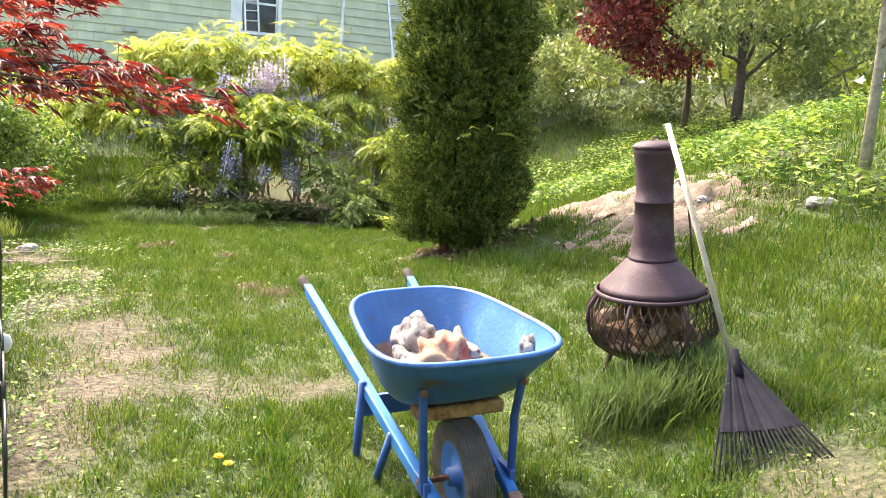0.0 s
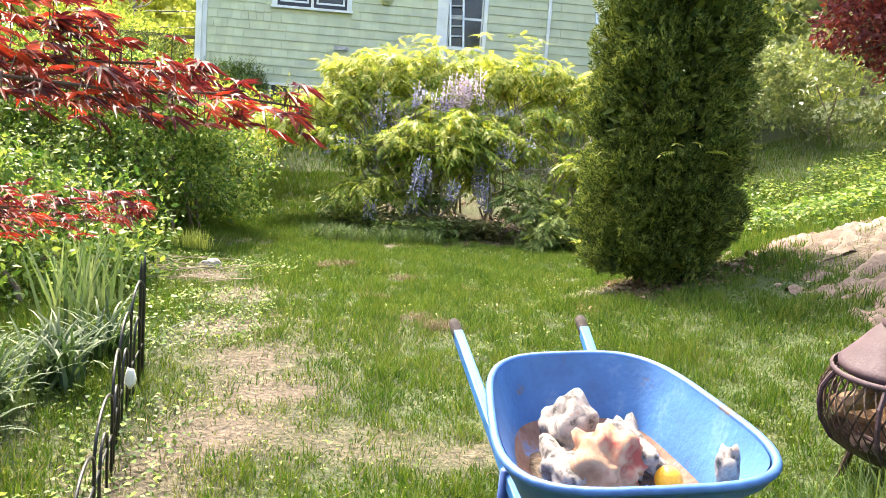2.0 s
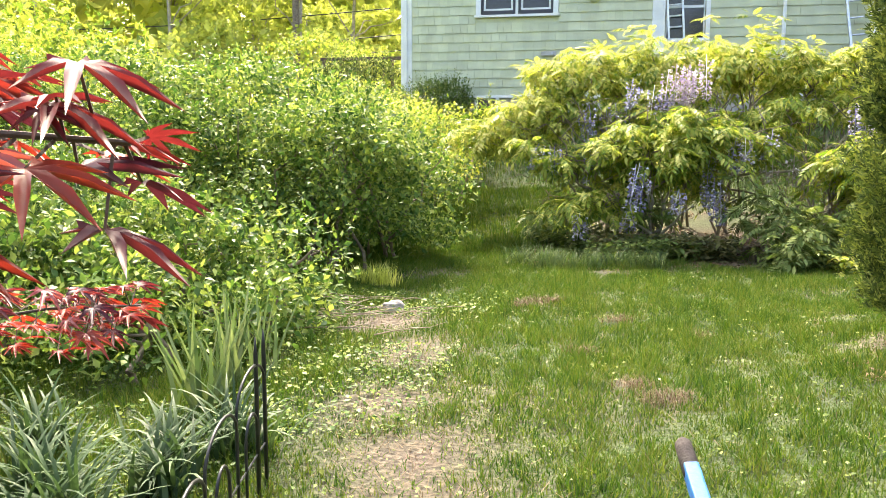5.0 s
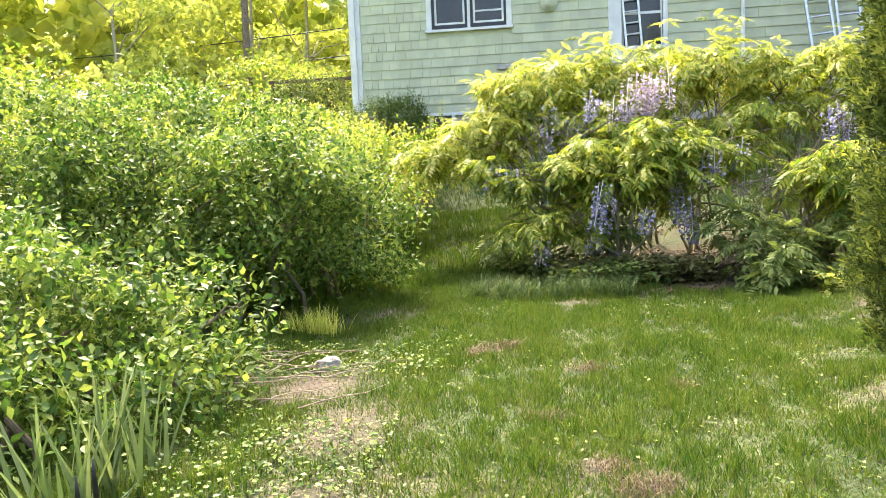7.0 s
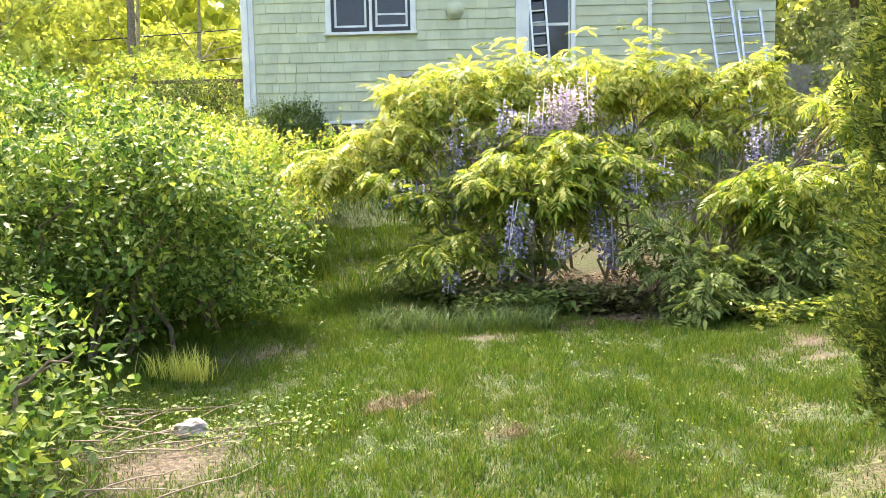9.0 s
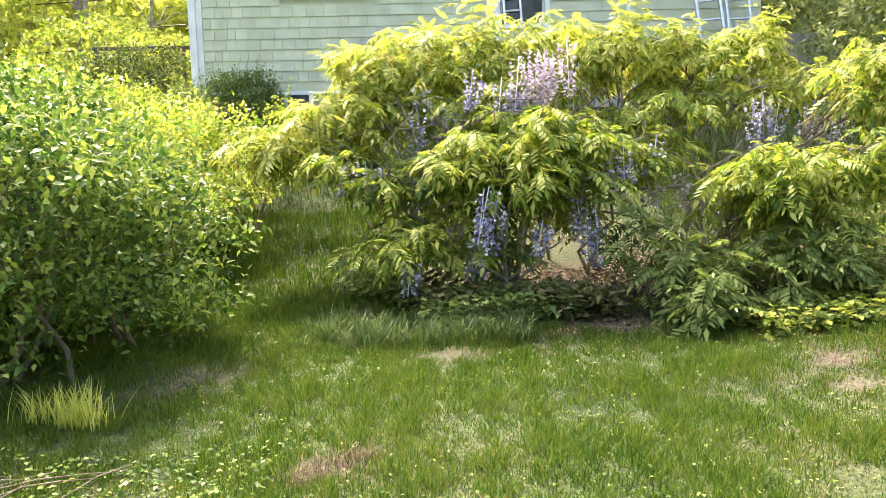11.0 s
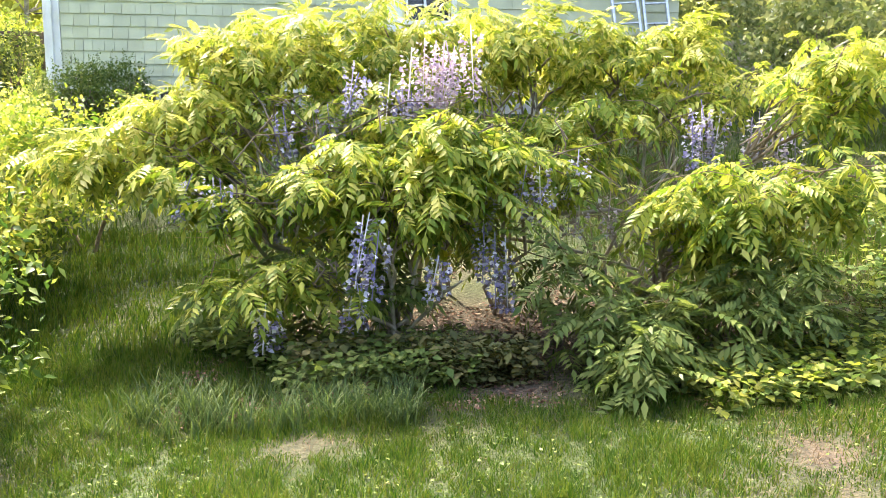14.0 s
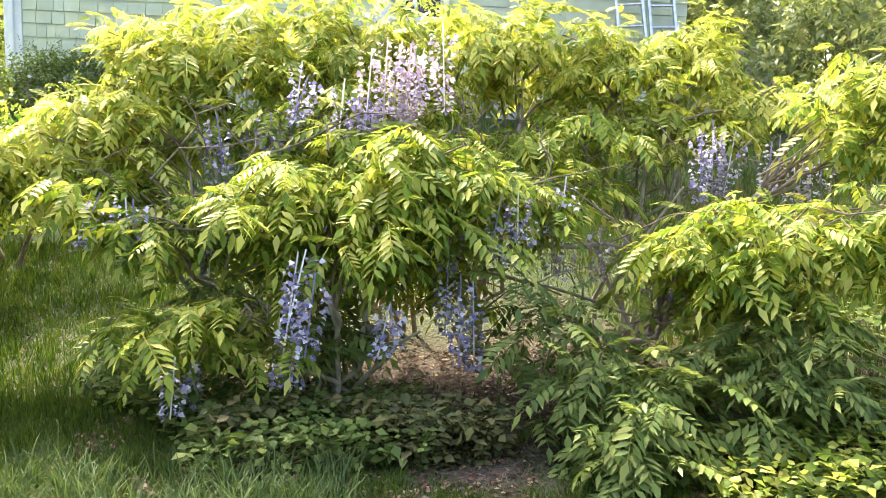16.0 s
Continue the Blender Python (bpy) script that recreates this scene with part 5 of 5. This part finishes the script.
def chiminea():
    z0 = gz(4.74, -16.42)
    c = thing("chiminea", Matrix.Translation((4.79, -16.43, z0 + 0.045)) @ pose(0, 0, 0, 2, -6.4, 0) @ Matrix.Scale(0.94, 4), "rusty brown iron chiminea with a mesh bowl of logs", "chiminea")
    bm = bmesh.new()
    lathe(bm, [(0.24, 0.375), (0.247, 0.385), (0.247, 0.40), (0.235, 0.41), (0.195, 0.45), (0.155, 0.495), (0.128, 0.52), (0.112, 0.53)], 44)
    part("cone", bm, M["cast_iron"], c, smooth=True)
    bm = bmesh.new()
    lathe(bm, [(0.112, 0.53), (0.115, 0.535), (0.113, 0.545), (0.104, 0.55), (0.098, 0.62), (0.091, 0.72), (0.088, 0.80), (0.093, 0.803), (0.093, 0.812), (0.088, 0.815), (0.085, 0.88), (0.088, 0.95), (0.097, 1.02), (0.101, 1.03), (0.101, 1.05), (0.096, 1.055), (0.080, 1.055), (0.08, 0.6)], 36)
    part("chimney", bm, M["cast_iron"], c, smooth=True)
    bm = bmesh.new()
    lathe(bm, [(0.102, 1.052), (0.108, 1.058), (0.106, 1.068), (0.08, 1.082), (0.03, 1.09), (0.001, 1.091)], 36)
    lid = part("lid", bm, M["cast_iron"], c, "worn grey-topped iron lid", True)
    bm = bmesh.new()
    tube(bm, [(-0.02, 0, 1.085), (-0.015, 0, 1.105), (0.015, 0, 1.105), (0.02, 0, 1.085)], 0.004, 6)
    part("knob", bm, M["iron_dark"], lid)
    bowl = [(0.12, 0.05), (0.20, 0.075), (0.265, 0.125), (0.30, 0.19), (0.308, 0.25), (0.298, 0.31), (0.247, 0.382)]
    bm = bmesh.new()
    lathe(bm, [(0.262, 0.362), (0.272, 0.366), (0.272, 0.38), (0.262, 0.384)], 40)
    part("rim_band", bm, M["cast_iron"], c, smooth=True)
    bm = bmesh.new()
    lathe(bm, [(0.001, 0.045), (0.12, 0.05), (0.20, 0.072), (0.262, 0.12), (0.27, 0.14)], 40)
    part("base_pan", bm, M["iron_dark"], c, smooth=True)
    for k in range(7):
        a = 2 * math.pi * k / 7 + 0.2
        bm = bmesh.new()
        tube(bm, [((r + 0.004) * math.cos(a), (r + 0.004) * math.sin(a), z) for r, z in bowl], 0.009, 6)
        part("bowl_rib", bm, M["cast_iron"], c)
    bm = bmesh.new()
    zr = np.array([z for r, z in bowl])
    rr = np.array([r for r, z in bowl])
    for s in (-1, 1):
        for k in range(46):
            pts = []
            for i in range(9):
                z = 0.075 + 0.295 * i / 8
                a = 2 * math.pi * k / 46 + s * 0.055 * i
                r = float(np.interp(z, zr, rr))
                pts.append((r * math.cos(a), r * math.sin(a), z))
            tube(bm, pts, 0.0034, 3, False)
    mesh = part("wire_mesh", bm, M["iron_dark"], c, "expanded metal mesh screen")
    mesh["kind"] = "stuff"
    for k in range(3):
        a = 2 * math.pi * k / 3 + 0.5
        bm = bmesh.new()
        tube(bm, [(0.18 * math.cos(a), 0.18 * math.sin(a), 0.07), (0.24 * math.cos(a), 0.24 * math.sin(a), -0.12)], 0.013, 8)
        part("leg", bm, M["iron_dark"], c)
    rng = np.random.default_rng(83)
    for k in range(9):
        a = rng.random() * 6.283
        x, y, z = rng.normal() * 0.08, rng.normal() * 0.08, 0.12 + 0.022 * k
        d = Vector((math.cos(a), math.sin(a), rng.normal() * 0.2)) * 0.17
        bm = bmesh.new()
        tube(bm, [Vector((x, y, z)) - d, Vector((x, y, z)), Vector((x, y, z)) + d], [0.035, 0.04, 0.033], 7)
        ob = part("firewood_log", bm, M["log"])
        ob.matrix_world = c.matrix_world.copy()
        tagged(ob, "split firewood log inside the mesh bowl", "log", "logs in the chiminea")
    p = thing("fire_poker", c.matrix_world @ pose(0.13, -0.10, 0.44), "thin dark iron poker hanging on the chimney", "poker")
    bm = bmesh.new()
    tube(bm, [(-0.03, 0.0, 0.47), (-0.012, -0.01, 0.3), (0.02, -0.01, 0.05), (0.035, -0.01, 0.02), (0.03, -0.01, -0.005), (0.018, -0.01, 0.012)], 0.005, 6)
    part("rod", bm, M["iron_dark"], p, smooth=True)


chiminea()

# ---- rake ----
M["rake_pole"] = surface("weathered_pole", [(0.3, (0.27, 0.24, 0.19)), (0.7, (0.45, 0.40, 0.32))], 12.0, 0.8, 0.0, 0.4, 80)
M["black_plastic"] = surface("black_plastic", [(0.3, (0.008, 0.008, 0.012)), (0.7, (0.02, 0.02, 0.028))], 10.0, 0.85, 0.0, 0.15, 60, spec=0.08)


def rake():
    top, neck = Vector((4.65, -16.58, 1.16)), Vector((4.776, -17.0, 0.27))
    r = thing("leaf_rake", neck, "black plastic leaf rake with a pale wooden pole", "rake")
    bm = bmesh.new()
    tube(bm, [Vector((0, 0, -0.03)), (top - neck) * 0.5, top - neck], [0.0125, 0.0125, 0.0125], 10)
    part("pole", bm, M["rake_pole"], r, smooth=True)
    foot = Vector((4.65, -17.46, gz(4.65, -17.46) - 0.01)) - neck
    down = foot.normalized()
    side = Vector((0.90, -0.42, 0.16))
    side = (side - down * side.dot(down)).normalized()
    out = side.cross(down)
    L = foot.length

    def at(u, v, w=0.0):
        return side * (u * (0.035 + 0.42 * v)) + down * (L * v) + out * (w + 0.02 * math.cos(u * 3) * v)

    n = 22
    for k in range(n):
        u = -0.5 + k / (n - 1)
        bm = bmesh.new()
        tube(bm, [at(u, 0.58), at(u, 0.8), at(u, 0.95), at(u, 1.0) + out * 0.02], [0.005, 0.0045, 0.004, 0.003], 4)
        part("tine", bm, M["black_plastic"], r)
    bm = bmesh.new()
    cols = 23
    for face in (0.0, -0.006):
        rows = []
        for i in range(7):
            v = 0.02 + 0.60 * i / 6
            rows.append([bm.verts.new(at(-0.5 + k / (cols - 1), v, face + (0.004 if k % 4 == 0 else 0))) for k in range(cols)])
        for a, b in zip(rows, rows[1:]):
            for k in range(cols - 1):
                bm.faces.new((a[k], a[k + 1], b[k + 1], b[k]))
    part("fan", bm, M["black_plastic"], r)
    bm = bmesh.new()
    tube(bm, [Vector((0, 0, 0.03)), down * 0.03, down * 0.10], [0.019, 0.02, 0.014], 10)
    part("socket", bm, M["black_plastic"], r, smooth=True)
    bm = bmesh.new()
    tube(bm, [at(-0.5 + k / 12, 0.61 - 0.03 * abs(k - 6) / 6, 0.003) for k in range(13)], 0.006, 6)
    part("cross_bar", bm, M["black_plastic"], r)


rake()

# ---- wire border fence and flower bed ----
M["black_wire"] = surface("black_coated_wire", [(0.3, (0.012, 0.012, 0.013)), (0.7, (0.035, 0.035, 0.037))], 20.0, 0.4, 0.3, 0.1, 60)


def border_fence():
    f = thing("border_fence", (2.05, -15.7, gz(2.05, -15.7)), "low black wire hoop fence at the edge of the flower bed", "fence")
    off = Vector((2.05, -15.7, gz(2.05, -15.7)))

    def hoop(name, a, b, h):
        bm = bmesh.new()
        a, b = Vector(a), Vector(b)
        pts = [a + Vector((0, 0, -0.05))]
        c, r = (a + b) / 2, (b - a) / 2
        for k in range(11):
            t = math.pi * k / 10
            pts.append(c - r * math.cos(t) + Vector((0, 0, h - 0.10 + 0.10 * math.sin(t))))
        pts.append(b + Vector((0, 0, -0.05)))
        tube(bm, [p - off for p in pts], 0.0055, 6)
        part(name, bm, M["black_wire"], f, smooth=True)

    spots = [(2.22, -16.83), (2.15, -16.47), (2.08, -16.11), (1.99, -15.77), (1.93, -15.45), (1.89, -15.15)]
    P = [Vector((x, y, gz(x, y))) for x, y in spots]
    for i, (a, b) in enumerate(zip(P, P[1:])):
        hoop("hoop", a, b, 0.31 + 0.045 * i)
        hoop("inner_hoop", a.lerp(b, 0.28), a.lerp(b, 0.72), 0.21 + 0.03 * i)
    for p in [P[-2].lerp(P[-1], 0.7)] + P[-1:]:
        bm = bmesh.new()
        tube(bm, [p - off + Vector((0, 0, -0.05)), p - off + Vector((0, 0, 0.52)), p - off + Vector((0, 0, 0.58))], [0.008, 0.008, 0.002], 6)
        part("stake", bm, M["black_wire"], f, smooth=True)
    bm = bmesh.new()
    tube(bm, [p - off + Vector((0, 0, 0.16)) for p in P], 0.004, 5)
    part("lower_wire", bm, M["black_wire"], f)
    bm = bmesh.new()
    lump(bm, (0, 0, 0), (0.022, 0.012, 0.045), np.random.default_rng(5), 0.3, 2)
    tag = part("plastic_tag", bm, M["white"], None, "", True)
    tag.matrix_world = Matrix.Translation((2.03, -15.76, 0.03))
    tagged(tag, "white plastic scrap caught on the wire fence", "tag")


border_fence()


def strap_leaves(name, spots, per, length, width, material, label, seed, arch=0.9, category="plant"):
    """Clumps of long arching blades."""
    rng = np.random.default_rng(seed)
    t = thing(name, (0, 0, 0), label, category)
    seg = 6
    for x, y in spots:
        V, F = [], []
        z = gz(x, y)
        for k in range(per):
            a = rng.random() * 6.283
            ln = length * (0.6 + 0.6 * rng.random())
            bend = arch * (0.5 + 0.9 * rng.random())
            p = np.array([x + rng.normal() * 0.05, y + rng.normal() * 0.05, z])
            el = radians(62 + 25 * rng.random())
            d = np.array([math.cos(a), math.sin(a)])
            s = np.array([-d[1], d[0], 0])
            base = len(V)
            for i in range(seg + 1):
                f = i / seg
                w = width * (1 - f) ** 0.6 * (0.5 if i == 0 else 1) / 2
                V.append(p - s * w)
                V.append(p + s * w)
                e = el - bend * f * 1.6
                p = p + np.array([d[0] * math.cos(e), d[1] * math.cos(e), math.sin(e)]) * ln / seg
            for i in range(seg):
                q = base + 2 * i
                F.append((q, q + 1, q + 3, q + 2))
        mesh_object("clump", fast_mesh("clump", np.array(V), np.array(F)), M[material], t)["kind"] = "stuff"


M["strap_leaf"] = leaf_material("strap_leaf", [(0.2, (0.018, 0.060, 0.018)), (0.6, (0.045, 0.115, 0.035)), (0.9, (0.10, 0.17, 0.065))], 0.3, 0.25, 0.55)
M["iris_leaf"] = leaf_material("iris_leaf", [(0.2, (0.06, 0.14, 0.045)), (0.6, (0.13, 0.23, 0.08)), (0.9, (0.22, 0.31, 0.13))], 0.3, 0.3, 0.5)
rs = np.random.default_rng(91)
strap_leaves("daylily", [(1.55 + 0.17 * rs.normal() - 0.25 * (k % 3), -16.9 + 0.13 * k) for k in range(16)], 60, 0.36, 0.022, "strap_leaf", "clumps of arching dark green strap leaves in the flower bed", 92)
strap_leaves("iris", [(1.22 + 0.13 * rs.normal(), -14.75 + 0.1 * rs.normal() + 0.16 * k) for k in range(6)], 11, 0.52, 0.028, "iris_leaf", "tall upright sword-leaved iris clumps beside the fence", 93, 0.08)
strap_leaves("tall_grass", [(4.60 + 0.17 * max(-2, min(1.4, rs.normal())), -16.78 + 0.09 * rs.normal()) for k in range(30)], 44, 0.25, 0.007, "deep_grass", "long uncut grass tuft round the chiminea's feet", 94, 0.55, "grass")
strap_leaves("grass_tuft", [(1.02 + 0.10 * rs.normal(), -11.15 + 0.06 * rs.normal()) for k in range(4)], 70, 0.22, 0.007, "forest_leaf", "yellow-green grass tuft at the edge of the lawn", 95, 0.4, "grass")
strap_leaves("tall_grass", [(2.0 + 1.6 * rs.random(), -9.65 + 0.5 * rs.random()) for k in range(46)], 30, 0.22, 0.008, "deep_grass", "longer grass fringe in front of the wisteria", 96, 0.6, "grass")


# ---- heaps, sticks and stones ----
M["sand"] = surface("pale_sandy_soil", [(0.3, (0.085, 0.06, 0.045)), (0.55, (0.165, 0.12, 0.095)), (0.75, (0.27, 0.21, 0.17))], 3.0, 0.95, 0.0, 0.9, 45)
M["rock"] = surface("grey_rock", [(0.3, (0.16, 0.15, 0.14)), (0.7, (0.34, 0.32, 0.30))], 5.0, 0.9, 0.0, 0.8, 40)
M["stick"] = surface("dry_stick", [(0.3, (0.15, 0.115, 0.08)), (0.7, (0.30, 0.25, 0.19))], 14.0, 0.9, 0.0, 0.5, 60)


def heap(cx, cy, rx, ry, h, label, seed):
    rng = np.random.default_rng(seed)
    n, V, F = 40, [], []
    for j in range(n + 1):
        for i in range(n + 1):
            u, v = -1 + 2 * i / n, -1 + 2 * j / n
            x, y = cx + u * rx, cy + v * ry
            d = math.hypot(u, v)
            nz = noise.noise(Vector((x * 1.5, y * 1.5, seed))) + 0.5 * noise.noise(Vector((x * 5, y * 5, seed)))
            V.append((x, y, gz(x, y) + h * (math.exp(-2.2 * d * d) * (1 + 1.2 * nz) - 0.25) + 0.05 * noise.noise(Vector((x * 14, y * 14, 3))) + 0.07 * noise.noise(Vector((x * 6, y * 6, 7)))))
    for j in range(n):
        for i in range(n):
            q = j * (n + 1) + i
            F.append((q, q + 1, q + n + 2, q + n + 1))
    ob = mesh_object("soil_mound", fast_mesh("soil_mound", np.array(V), np.array(F)), M["sand"], smooth=True)
    tagged(ob, label, "soil heap")


heap(6.2, -13.3, 0.6, 0.75, 0.07, "low heap of pale sandy soil on the slope", 2)
heap(5.85, -14.75, 0.5, 0.55, 0.05, "spread patch of pale sandy soil on the grass", 5)
heap(6.45, -14.3, 0.45, 0.5, 0.07, "low heap of pale sandy soil on the slope", 9)


def stone(x, y, r, label, seed):
    bm = bmesh.new()
    lump(bm, (x, y, gz(x, y) + r[2] * 0.3), r, np.random.default_rng(seed), 0.25, 3)
    tagged(part("rock", bm, M["rock"], smooth=False), label, "rock")


stone(6.68, -15.35, (0.11, 0.08, 0.05), "pale grey rock lying in the ground cover", 3)
stone(1.55, -12.22, (0.09, 0.07, 0.06), "small pale stone among dry sticks", 4)
for k, (x, y) in enumerate(((6.4, -14.5), (6.6, -13.9), (6.5, -13.0), (5.7, -14.8))):
    stone(x, y, (0.06, 0.05, 0.04), "small pale stone in the sandy soil", 20 + k)


def sticks():
    rng = np.random.default_rng(97)
    for k in range(22):
        x, y = 1.35 + 0.28 * rng.normal(), -12.35 + 0.4 * rng.normal()
        a = rng.normal() * 0.5 + 0.5
        ln = 0.3 + 0.5 * rng.random()
        bm = bmesh.new()
        pts = []
        for i in range(5):
            f = i / 4 - 0.5
            px, py = x + math.cos(a) * ln * f, y + math.sin(a) * ln * f
            pts.append((px, py, gz(px, py) + 0.02 + 0.03 * rng.random()))
        tube(bm, pts, [0.0045, 0.0045, 0.004, 0.003, 0.002], 5)
        tagged(part("dry_stick", bm, M["stick"]), "thin dry stick lying at the lawn's edge", "stick", "sticks by the shrub")


sticks()

# ---- utility pole, wires and deck rail beyond the house ----
def utility():
    p = thing("utility_pole", (-9.5, 13, gz(-9.5, 13)), "brown wooden utility pole among the trees", "utility pole")
    bm = bmesh.new()
    tube(bm, [(0, 0, -0.3), (0, 0, 4), (0.05, 0, 7.6)], [0.15, 0.14, 0.11], 10)
    part("pole", bm, M["bark"], p)
    for z0, z1, y in ((6.3, 7.0, 15), (5.2, 6.0, 15.5), (4.7, 5.4, 16)):
        bm = bmesh.new()
        tube(bm, [(-34 + 34 * k / 12, y, z0 + (z1 - z0) * k / 12 - 0.5 * math.sin(math.pi * k / 12)) for k in range(13)], 0.022, 5)
        tagged(part("overhead_wire", bm, M["black_wire"]), "black overhead wire running past the house", "wire", "overhead wires")


utility()


def deck_rail():
    r = thing("deck_rail", (-3.0, 1.9, 2.4), "dark wooden rail above the hedge beside the house", "railing")
    bm = bmesh.new()
    box(bm, (-1.3, -0.03, 0.75), (1.2, 0.03, 0.83), None, 0.005)
    part("top_rail", bm, M["dark_bark"], r)
    for k in range(6):
        bm = bmesh.new()
        box(bm, (-1.25 + 0.45 * k, -0.03, -0.9), (-1.18 + 0.45 * k, 0.03, 0.75), None, 0.004)
        part("post", bm, M["dark_bark"], r)


deck_rail()


def wood_fence():
    f = thing("plank_fence", (8.95, 0.4, gz(8.95, 0.4)), "weathered grey plank fence beside the house", "fence")
    for k in range(14):
        bm = bmesh.new()
        box(bm, (0.13 * k, 0, -0.2), (0.13 * k + 0.12, 0.025, 1.25 + 0.02 * (k % 3)), None, 0.004)
        part("plank", bm, M["grey_bark"], f)


wood_fence()


# ---- litter and ground cover ----
def ground_cover(name, region, n, size, material, label, seed, up=0.06):
    rng = np.random.default_rng(seed)
    x = rng.uniform(region[0], region[1], n)
    y = rng.uniform(region[2], region[3], n)
    k = smooth_noise(x, y, 3.0, seed) > -0.15
    x, y = x[k], y[k]
    p = np.stack([x, y, ground(x, y) + up * rng.random(len(x))], 1)
    way = unit(len(p), rng) * [1, 1, 0.25]
    v, f = scatter(LEAF * [1.4, 1, 1], LEAF_F, p, frames_of(way, rng.normal(size=len(p)) * 0.4), size * (0.5 + rng.random(len(p))))
    ob = mesh_object(name, fast_mesh(name, v, f), M[material])
    tagged(ob, label, "ground cover", kind="stuff")


M["litter"] = leaf_material("leaf_litter", [(0.2, (0.09, 0.045, 0.03)), (0.6, (0.20, 0.115, 0.075)), (0.9, (0.34, 0.25, 0.16))], 0.3, 0.1, 0.8)
ground_cover("slope_ground_cover", (6.6, 12.5, -16.5, -6.5), 40000, 0.055, "bush_leaf", "low leafy ground cover on the slope", 101, 0.26)
ground_cover("bed_weeds", (-0.2, 2.3, -16.5, -11.5), 13000, 0.024, "bush_leaf", "small weeds in the worn edge of the lawn", 102, 0.06)
ground_cover("wisteria_litter", (2.2, 7.4, -9.5, -6.5), 16000, 0.028, "litter", "brown leaf litter under the wisteria", 103, 0.02)
ground_cover("wisteria_weeds", (4.7, 7.2, -9.7, -8.6), 5000, 0.06, "low_leaf", "low weeds in front of the wisteria", 104, 0.14)
ground_cover("bronze_weeds", (2.9, 4.4, -9.35, -8.75), 5200, 0.06, "bronze_leaf", "low bronze-green seedlings in front of the wisteria", 107, 0.24)
ground_cover("edge_weeds", (2.2, 4.0, -9.2, -8.3), 4200, 0.055, "low_leaf", "low green weeds along the wisteria's edge", 109, 0.2)
ground_cover("yellow_weeds", (5.2, 6.6, -9.7, -8.9), 1500, 0.055, "wisteria_leaf", "bright yellow-green weeds beside the wisteria", 108, 0.2)
ground_cover("lawn_clover", (1.5, 6.5, -19, -9.2), 12000, 0.018, "low_leaf", "small clover leaves in the lawn", 105, 0.04)


def straw(name, area, n, dens, seed, label):
    rng = np.random.default_rng(seed)
    x = rng.uniform(area[0], area[1], n)
    y = rng.uniform(area[2], area[3], n)
    k = rng.random(n) < dens(x, y)
    x, y = x[k], y[k]
    n = len(x)
    z = ground(x, y) + 0.012 + 0.02 * rng.random(n)
    a = rng.random(n) * 6.283
    ln = 0.008 + 0.032 * rng.random(n) ** 2
    w = 0.0014
    dx, dy = np.cos(a) * ln, np.sin(a) * ln
    sx, sy = -np.sin(a) * w, np.cos(a) * w
    dz = rng.normal(size=n) * 0.012
    v = np.stack([np.stack([x - dx - sx, y - dy - sy, z - dz], 1), np.stack([x - dx + sx, y - dy + sy, z - dz], 1), np.stack([x + dx + sx, y + dy + sy, z + dz], 1), np.stack([x + dx - sx, y + dy - sy, z + dz], 1)], 1)
    ob = mesh_object(name, fast_mesh(name, v.reshape(-1, 3), np.arange(4 * n).reshape(n, 4)), M["straw"])
    tagged(ob, label, "straw", kind="stuff")


straw("dry_thatch", (0.8, 6.6, -19, -8.2), 200000, lambda x, y: 0.012 + 0.2 * bare(x, y), 111, "dry straw-coloured clippings lying on the lawn")
straw("path_straw", (5.2, 9.5, -10.5, -3.5), 110000, lambda x, y: 0.1 + 0.9 * np.exp(-((x - 7.3) / 1.1) ** 2), 112, "sunlit dry straw on the path up the slope")


for k, (x, y) in enumerate(((2.52, -11.8), (2.62, -11.7), (2.4, -11.9), (3.11, -12.3), (3.39, -14.0), (3.3, -14.05), (3.2, -13.85), (3.62, -12.6), (2.9, -13.2))):
    strap_leaves("dead_grass_tuft", [(x + 0.03 * j, y + 0.02 * (j % 2)) for j in range(3)], 45, 0.075, 0.004, "straw", "small matted tuft of dead grass on the lawn", 200 + k, 1.0, "grass")
for x, y in ((2.87, -16.69), (2.9, -16.75)):
    fl = thing("dandelion", (x, y, gz(x, y)), "small yellow dandelion flower in the grass", "flower", "dandelions")
    bm = bmesh.new()
    tube(bm, [(0, 0, 0), (0.003, 0, 0.09)], [0.002, 0.0015], 5)
    part("stalk", bm, M["grass"], fl)
    bm = bmesh.new()
    for k in range(18):
        box(bm, (0, -0.003, -0.001), (0.018, 0.003, 0.001), Matrix.Translation((0.003, 0, 0.09)) @ pose(0, 0, 0, 0, -15 - 25 * (k % 2), 20 * k))
    part("flower_head", bm, M["orange_petal"], fl)
ground_cover("needle_litter", (4.25, 5.6, -13.95, -12.7), 2600, 0.035, "litter", "reddish brown litter under the arborvitae", 106, 0.012)


# ---- shingles, piece by piece ----
shingle_courses()
